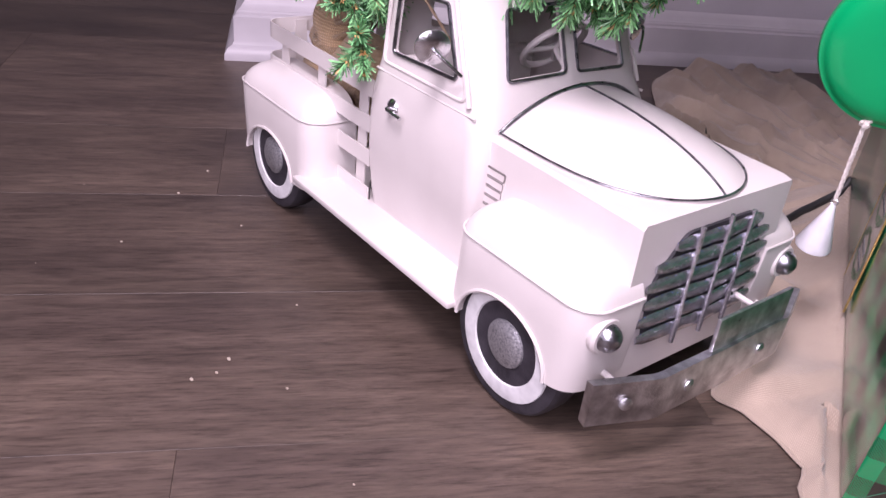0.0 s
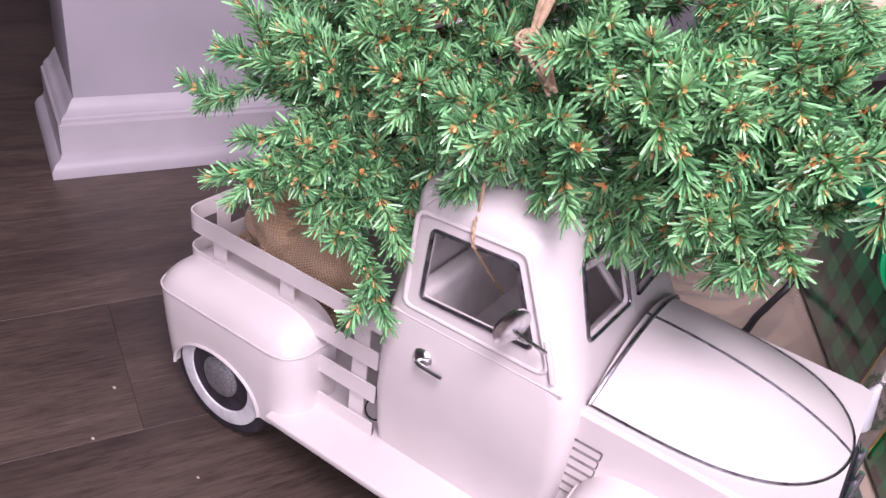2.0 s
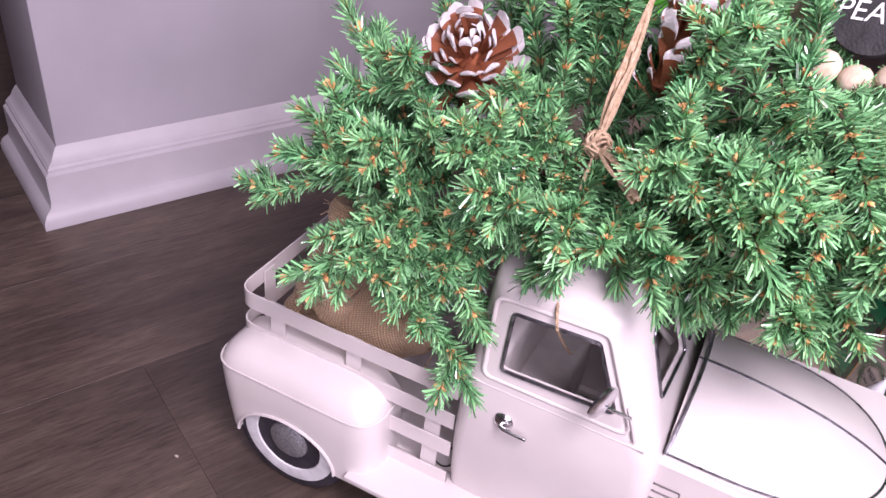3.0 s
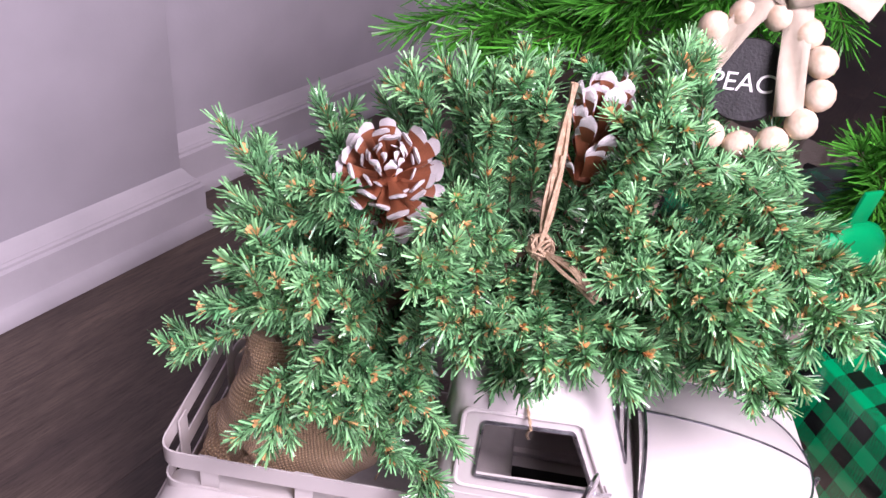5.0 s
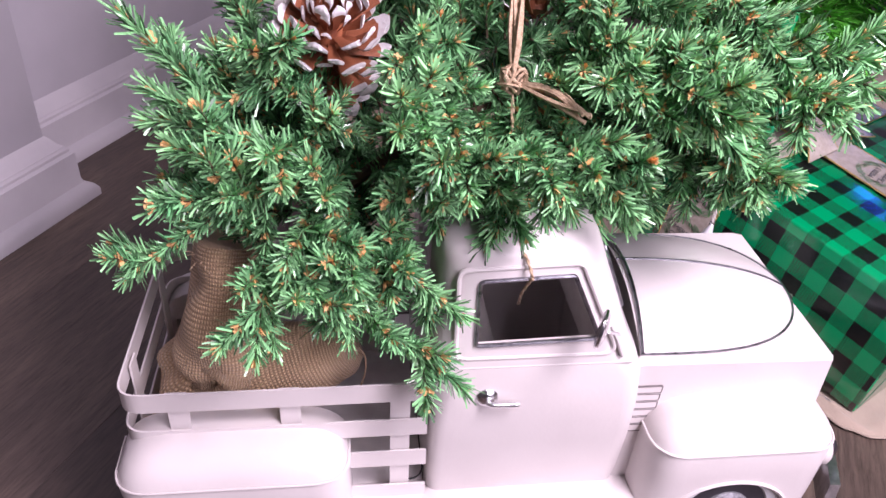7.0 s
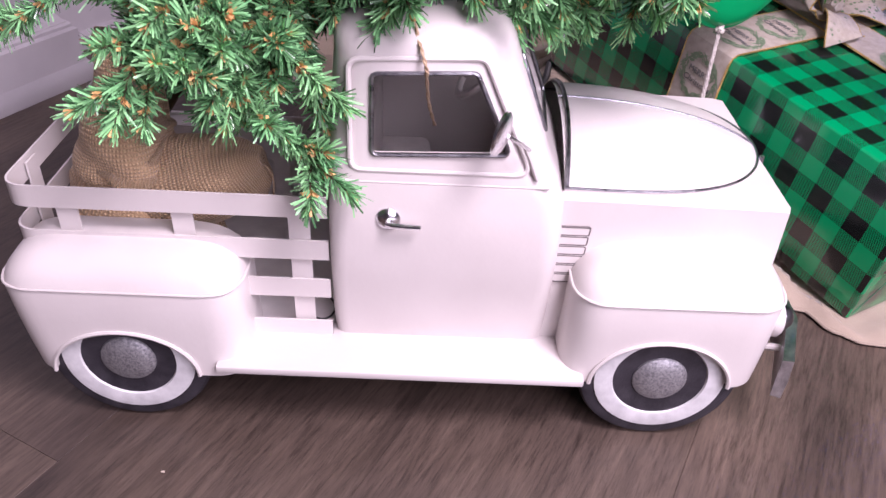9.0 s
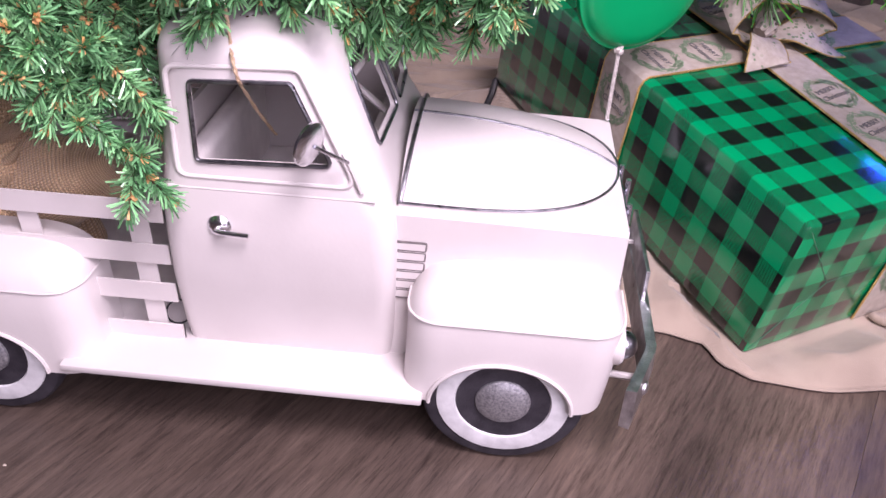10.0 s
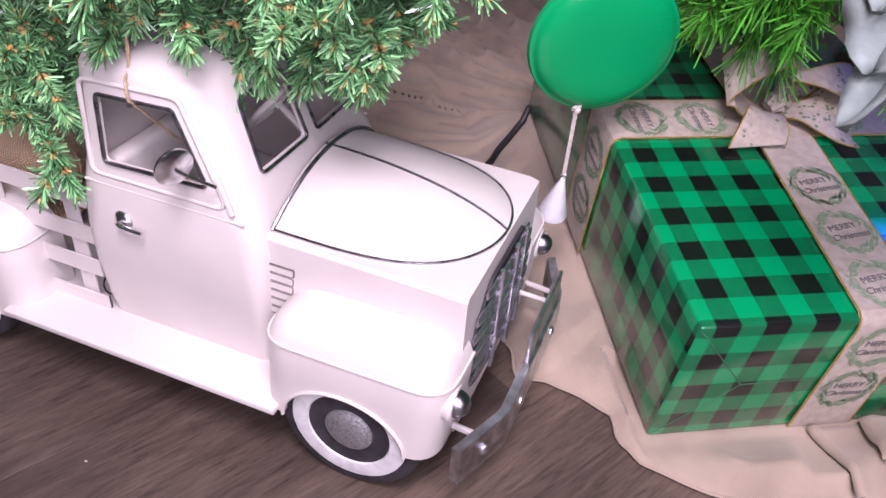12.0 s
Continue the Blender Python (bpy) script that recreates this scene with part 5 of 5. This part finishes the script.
tas = thing("tassel", "white cone tassel on a cotton cord below the ornament", "tassel")
cordb = bmesh.new()
for ph in (0, 2.1, 4.2):
    sweep([Vector((0.2715, 0.1600, 0.232)) + Vector((-0.0005, 0.0005, -0.072)) * t + Vector((0.0010 * math.cos(26 * t + ph), 0.0010 * math.sin(26 * t + ph), 0)) for t in [k / 40 for k in range(41)]], 0.0011, 5, into=cordb)
for k in range(10):
    a = 6.28 * k / 10
    sweep([Vector((0.2715, 0.1600, 0.228)), Vector((0.2715 + 0.004 * math.cos(a), 0.1600 + 0.004 * math.sin(a), 0.230 + 0.004 * rng.uniform(-1, 1)))], 0.0016, 5, into=cordb)
part("cord", cordb, ROPE, tas)
part("ring", sweep([(0.271 + 0.0028 * math.cos(a), 0.1605, 0.1585 + 0.0028 * math.sin(a)) for a in [2 * math.pi * k / 16 for k in range(16)]], 0.0008, 6, True), CHROME, tas)
part("cone", lathe([(0.0022, 0.0), (0.003, -0.004), (0.0155, -0.044), (0.0150, -0.046), (0.0001, -0.043)], 28), TASSEL, tas, "white painted cone", m=pose(0.271, 0.1605, 0.1565, 6, 8, 0))

# ---- the big tree ----
rng = random.Random(21)
BL = 0.26
big_meshes = [needle_branch(rng, BL, 620, 0.040, 0.0019, 0.62, (NEEDLE_L, BUD, BARK), 0.03, forks=3, tip_buds=False, bud_every=0) for _ in range(6)]
big = thing("big_christmas_tree", "large green artificial christmas tree with long needles", "christmas tree")
TR = Vector((0.58, 0.78, 0.0))
part("trunk", sweep([TR + Vector((0, 0, 0.02)), TR + Vector((0, 0, 0.7)), TR + Vector((0, 0, 2.0))], 0.022, 12), BARK, big, "dark tree pole")
for a in (0.3, 1.87, 3.44, 5.01):
    part("stand_leg", sweep([TR + Vector((0, 0, 0.10)), TR + Vector((0.16 * math.cos(a), 0.16 * math.sin(a), 0.06))], 0.009, 8), BLACK, big, "black metal stand leg")
BIG_TIPS = [(-0.150, 0.300, 0.435), (-0.06, 0.29, 0.435), (0.03, 0.28, 0.44), (0.09, 0.27, 0.465), (0.350, 0.225, 0.305), (0.390, 0.235, 0.315), (0.43, 0.24, 0.330), (0.48, 0.22, 0.345), (0.55, 0.20, 0.36), (0.00, 0.34, 0.49), (0.18, 0.30, 0.50), (0.64, 0.17, 0.36)]
for tip in BIG_TIPS:
    tip = Vector(tip)
    d = (TR + Vector((0, 0, tip.z + 0.10)) - tip).normalized()
    for k in range(3):
        st = tip + d * BL * rng.uniform(0.9, 1.2) + Vector((rng.uniform(-0.03, 0.03), rng.uniform(-0.02, 0.02), rng.uniform(-0.01, 0.02)))
        place_branch("bough", big_meshes, big, st, tip + Vector((rng.uniform(-0.025, 0.025), rng.uniform(-0.01, 0.03), rng.uniform(-0.008, 0.03))), BL, rng)
for k in range(170):
    a = rng.uniform(0, 6.28) if k < 100 else rng.uniform(4.2, 5.8)
    z = rng.uniform(0.42, 1.5)
    r = (0.60 - 0.25 * (z - 0.42)) * rng.uniform(0.7, 0.98)
    tip = TR + Vector((r * math.cos(a), r * math.sin(a), z))
    ac = -0.874 * tip.x + 0.486 * tip.y
    if ac > 0.70 or (tip.y < 0.36 and tip.z < 0.72 and tip.x < 0.42):
        continue
    st = TR + Vector((0.05 * math.cos(a), 0.05 * math.sin(a), z + 0.08)) if r < 0.3 else tip + (TR + Vector((0, 0, z + 0.1)) - tip).normalized() * 0.28
    place_branch("bough", big_meshes, big, st, tip, BL, rng)

# ---- bead garland and slate sign ----
SGN = Vector((0.135, 0.096, 0.492))
sign_m = look(SGN, (-0.06, -0.50, 0.74), roll=-8) @ pose(0, 0, 0, 0, 180, 0) @ Matrix.Scale(0.85, 4)
sign = thing("slate_sign", "round black slate sign with white hand lettering", "sign", sign_m)
part("disc", lathe([(0.0001, -0.003), (0.036, -0.003), (0.0375, 0), (0.036, 0.003), (0.0001, 0.003)], 48), SLATE, sign, angle=30)
part("lettering", text_mesh("PEACE", 0.0235, CHALK, 0.0003, 0.12), None, sign, "white chalk lettering", m=pose(0.002, -0.003, 0.0036))
garland = thing("bead_garland", "loop of pale raw wooden beads hanging round the sign", "garland", sign_m)
bead_me = finish(lathe([(0.003, -0.0140), (0.0080, -0.0118), (0.0123, -0.0068), (0.0140, 0.0), (0.0123, 0.0068), (0.0080, 0.0118), (0.003, 0.0140)], 24), "bead", BEAD)
for k in range(13):
    a = radians(-90 + (k - 6) * 27.6)
    part("bead", bead_me, None, garland, m=Matrix.Translation((0.004 + 0.058 * math.cos(a), 0.058 * math.sin(a), 0.008 + 0.002 * rng.uniform(-1, 1))) @ Matrix.Rotation(a, 4, "Z") @ Matrix.Rotation(radians(90), 4, "X"))
part("string", sweep([(0.004 + 0.058 * math.cos(a), 0.058 * math.sin(a), 0.008) for a in [2 * math.pi * k / 40 for k in range(40)]], 0.0012, 6, True), JUTE, garland)
rib = thing("burlap_ribbon", "cream burlap ribbon bow draped over the sign", "ribbon", sign_m)


def streamer(pts, w, name="tail"):
    path = smooth_path(pts, 6)
    bm = bmesh.new()
    uv = bm.loops.layers.uv.new("UVMap")
    rows = []
    for i, p in enumerate(path):
        t = path[min(i + 1, len(path) - 1)] - path[max(i - 1, 0)]
        s = Vector((t.y, -t.x, 0)).normalized() * w / 2 if Vector((t.x, t.y)).length > 1e-6 else Vector((w / 2, 0, 0))
        rows.append([bm.verts.new(p + s * k + Vector((0, 0, 0.003 * math.sin(3 * k + i * 0.4)))) for k in (-1, -0.5, 0, 0.5, 1)])
    for i, (a, b) in enumerate(zip(rows, rows[1:])):
        for k in range(4):
            f = bm.faces.new((a[k], a[k + 1], b[k + 1], b[k]))
            for lp, q in zip(f.loops, ((k, i), (k + 1, i), (k + 1, i + 1), (k, i + 1))):
                lp[uv].uv = (q[0] * w / 4 * 3, q[1] * 0.02)
    ob = part(name, bm, GAUZE, rib, angle=80)
    md = ob.modifiers.new("thick", "SOLIDIFY")
    md.thickness = 0.0008
    return ob


streamer([(0.030, 0.075, 0.016), (0.034, 0.045, 0.016), (0.036, 0.010, 0.014), (0.040, -0.028, 0.013)], 0.024)
streamer([(0.022, 0.078, 0.018), (-0.002, 0.058, 0.018), (-0.022, 0.030, 0.014), (-0.034, 0.010, 0.012)], 0.022)
streamer([(0.020, 0.078, 0.02), (0.060, 0.086, 0.03), (0.095, 0.070, 0.02)], 0.036, "loop")
streamer([(0.030, 0.078, 0.02), (-0.010, 0.095, 0.03), (-0.05, 0.100, 0.02)], 0.036, "loop")

# ---- felt leaves ----
spray = thing("felt_leaf_spray", "spray of large grey green felt leaves on the tree", "leaves")


def felt_leaf(length, width):
    bm = bmesh.new()
    rows = []
    for i in range(13):
        t = i / 12
        w = width / 2 * (math.sin(math.pi * min(1, t ** 0.8)) ** 0.62 if 0 < t < 1 else 0.04)
        rows.append([bm.verts.new((w * s * (1 + 0.05 * noise.noise((t * 9, s * 3, length * 50))), length * t, -0.10 * length * t * t + 0.006 * abs(s) - (0.002 if s == 0 else 0) + 0.003 * noise.noise((t * 5, s * 2, width * 90)))) for s in (-1, -0.6, -0.2, 0, 0.2, 0.6, 1)])
    for a, b in zip(rows, rows[1:]):
        for k in range(6):
            bm.faces.new((a[k], a[k + 1], b[k + 1], b[k]))
    return bm


ROOT = Vector((0.482, 0.020, 0.424))
# each leaf: base, tip, width
LEAVES = (((0.462, 0.006, 0.452), (0.449, -0.004, 0.404), 0.042), ((0.464, 0.002, 0.434), (0.455, -0.012, 0.372), 0.060), ((0.486, 0.000, 0.418), (0.448, -0.022, 0.344), 0.044),
          ((0.496, 0.000, 0.416), (0.524, -0.022, 0.336), 0.054), ((0.474, 0.010, 0.440), (0.500, 0.000, 0.490), 0.042), ((0.504, 0.008, 0.428), (0.566, -0.010, 0.402), 0.044), ((0.492, 0.012, 0.438), (0.548, 0.004, 0.470), 0.042))
for k, (base, tip, wide) in enumerate(LEAVES):
    d = Vector(tip) - Vector(base)
    q = d.to_track_quat("Y", "Z").to_matrix().to_4x4()
    lf = part("leaf", felt_leaf(d.length, wide), LEAF, spray, m=Matrix.Translation(base) @ q @ Matrix.Rotation(radians((k * 37) % 20 - 10), 4, "Y"))
    md = lf.modifiers.new("thick", "SOLIDIFY")
    md.thickness = 0.0014
    part("leaf_stem", sweep([ROOT, ROOT.lerp(Vector(base), 0.6) + Vector((0, 0, 0.002)), Vector(base) + d * 0.06], 0.0016, 6), STALK, spray, "pale green stem")
part("stalk", sweep(smooth_path([ROOT + Vector((0.0, 0.10, 0.05)), ROOT + Vector((0.01, 0.04, 0.02)), ROOT, ROOT + Vector((0.01, -0.02, -0.02))], 4), 0.004, 8), STALK, spray, "pale green stalk")

for k, (base, tip) in enumerate((((0.500, 0.004, 0.412), (0.512, -0.012, 0.372)), ((0.490, 0.000, 0.426), (0.478, -0.012, 0.412)), ((0.506, 0.004, 0.424), (0.530, -0.010, 0.408)))):
    d = Vector(tip) - Vector(base)
    pod = lathe([(0.0010, 0.0), (0.0028, 0.10), (0.0052, 0.35), (0.0060, 0.60), (0.0042, 0.86), (0.0010, 1.0)], 16)
    part("pod", pod, STALK, spray, "pale green seed pod", m=Matrix.Translation(base) @ d.to_track_quat("Z", "Y").to_matrix().to_4x4() @ Matrix.Diagonal((1, 1, d.length, 1)))
    part("leaf_stem", sweep([ROOT, ROOT.lerp(Vector(base), 0.5) + Vector((0, 0, 0.004)), Vector(base) + d * 0.03], 0.0014, 6), STALK, spray, "pale green stem")

# ---- crumbs on the floor ----
crumb_rng = random.Random(11)
cb = bmesh.new()
for k in range(18):
    x, y = crumb_rng.uniform(-0.35, 0.5), crumb_rng.uniform(-0.45, -0.15)
    s = crumb_rng.uniform(0.0006, 0.0017)
    bmesh.ops.create_icosphere(cb, subdivisions=1, radius=s, matrix=Matrix.Translation((x, y, s * 0.5)) @ Matrix.Diagonal((1.6, 1, 0.6, 1)))
thing("crumbs", "tiny pale crumbs scattered on the wooden floor", "crumbs", kind="stuff", mesh=finish(cb, "crumbs", CRUMB))

# ---- floor planks ----
floor = structure("floor", box(-3.3, 3.3, -3.3, 3.2, -0.05, -0.008), UNDER, "dark brown wood-look plank floor", "floor")
PW, PL = 0.2035, 1.22
plank_me = finish(box(-PL / 2 + 0.0001, PL / 2 - 0.0001, -PW / 2 + 0.0001, PW / 2 - 0.0001, -0.008, 0.0, 0.0002, 1), "plank", WOOD, False)
for r in range(-14, 13):
    c = 0.146 + PW * (r + 0.5)
    shift = {-3: 0.0, -2: 0.42, -1: 0.80}.get(r, (r * 0.437) % PL)
    for k in range(-3, 4):
        a = -0.266 + shift + PL * (k + 0.5)
        lo, hi = max(a - PL / 2, -3.25), min(a + PL / 2, 3.25)
        if hi - lo < 0.05 or not -3.2 < c < 3.15:
            continue
        pk = part("plank", plank_me, None, floor, m=pose((lo + hi) / 2, c, 0) @ Matrix.Diagonal(((hi - lo) / PL, 1, 1, 1)))
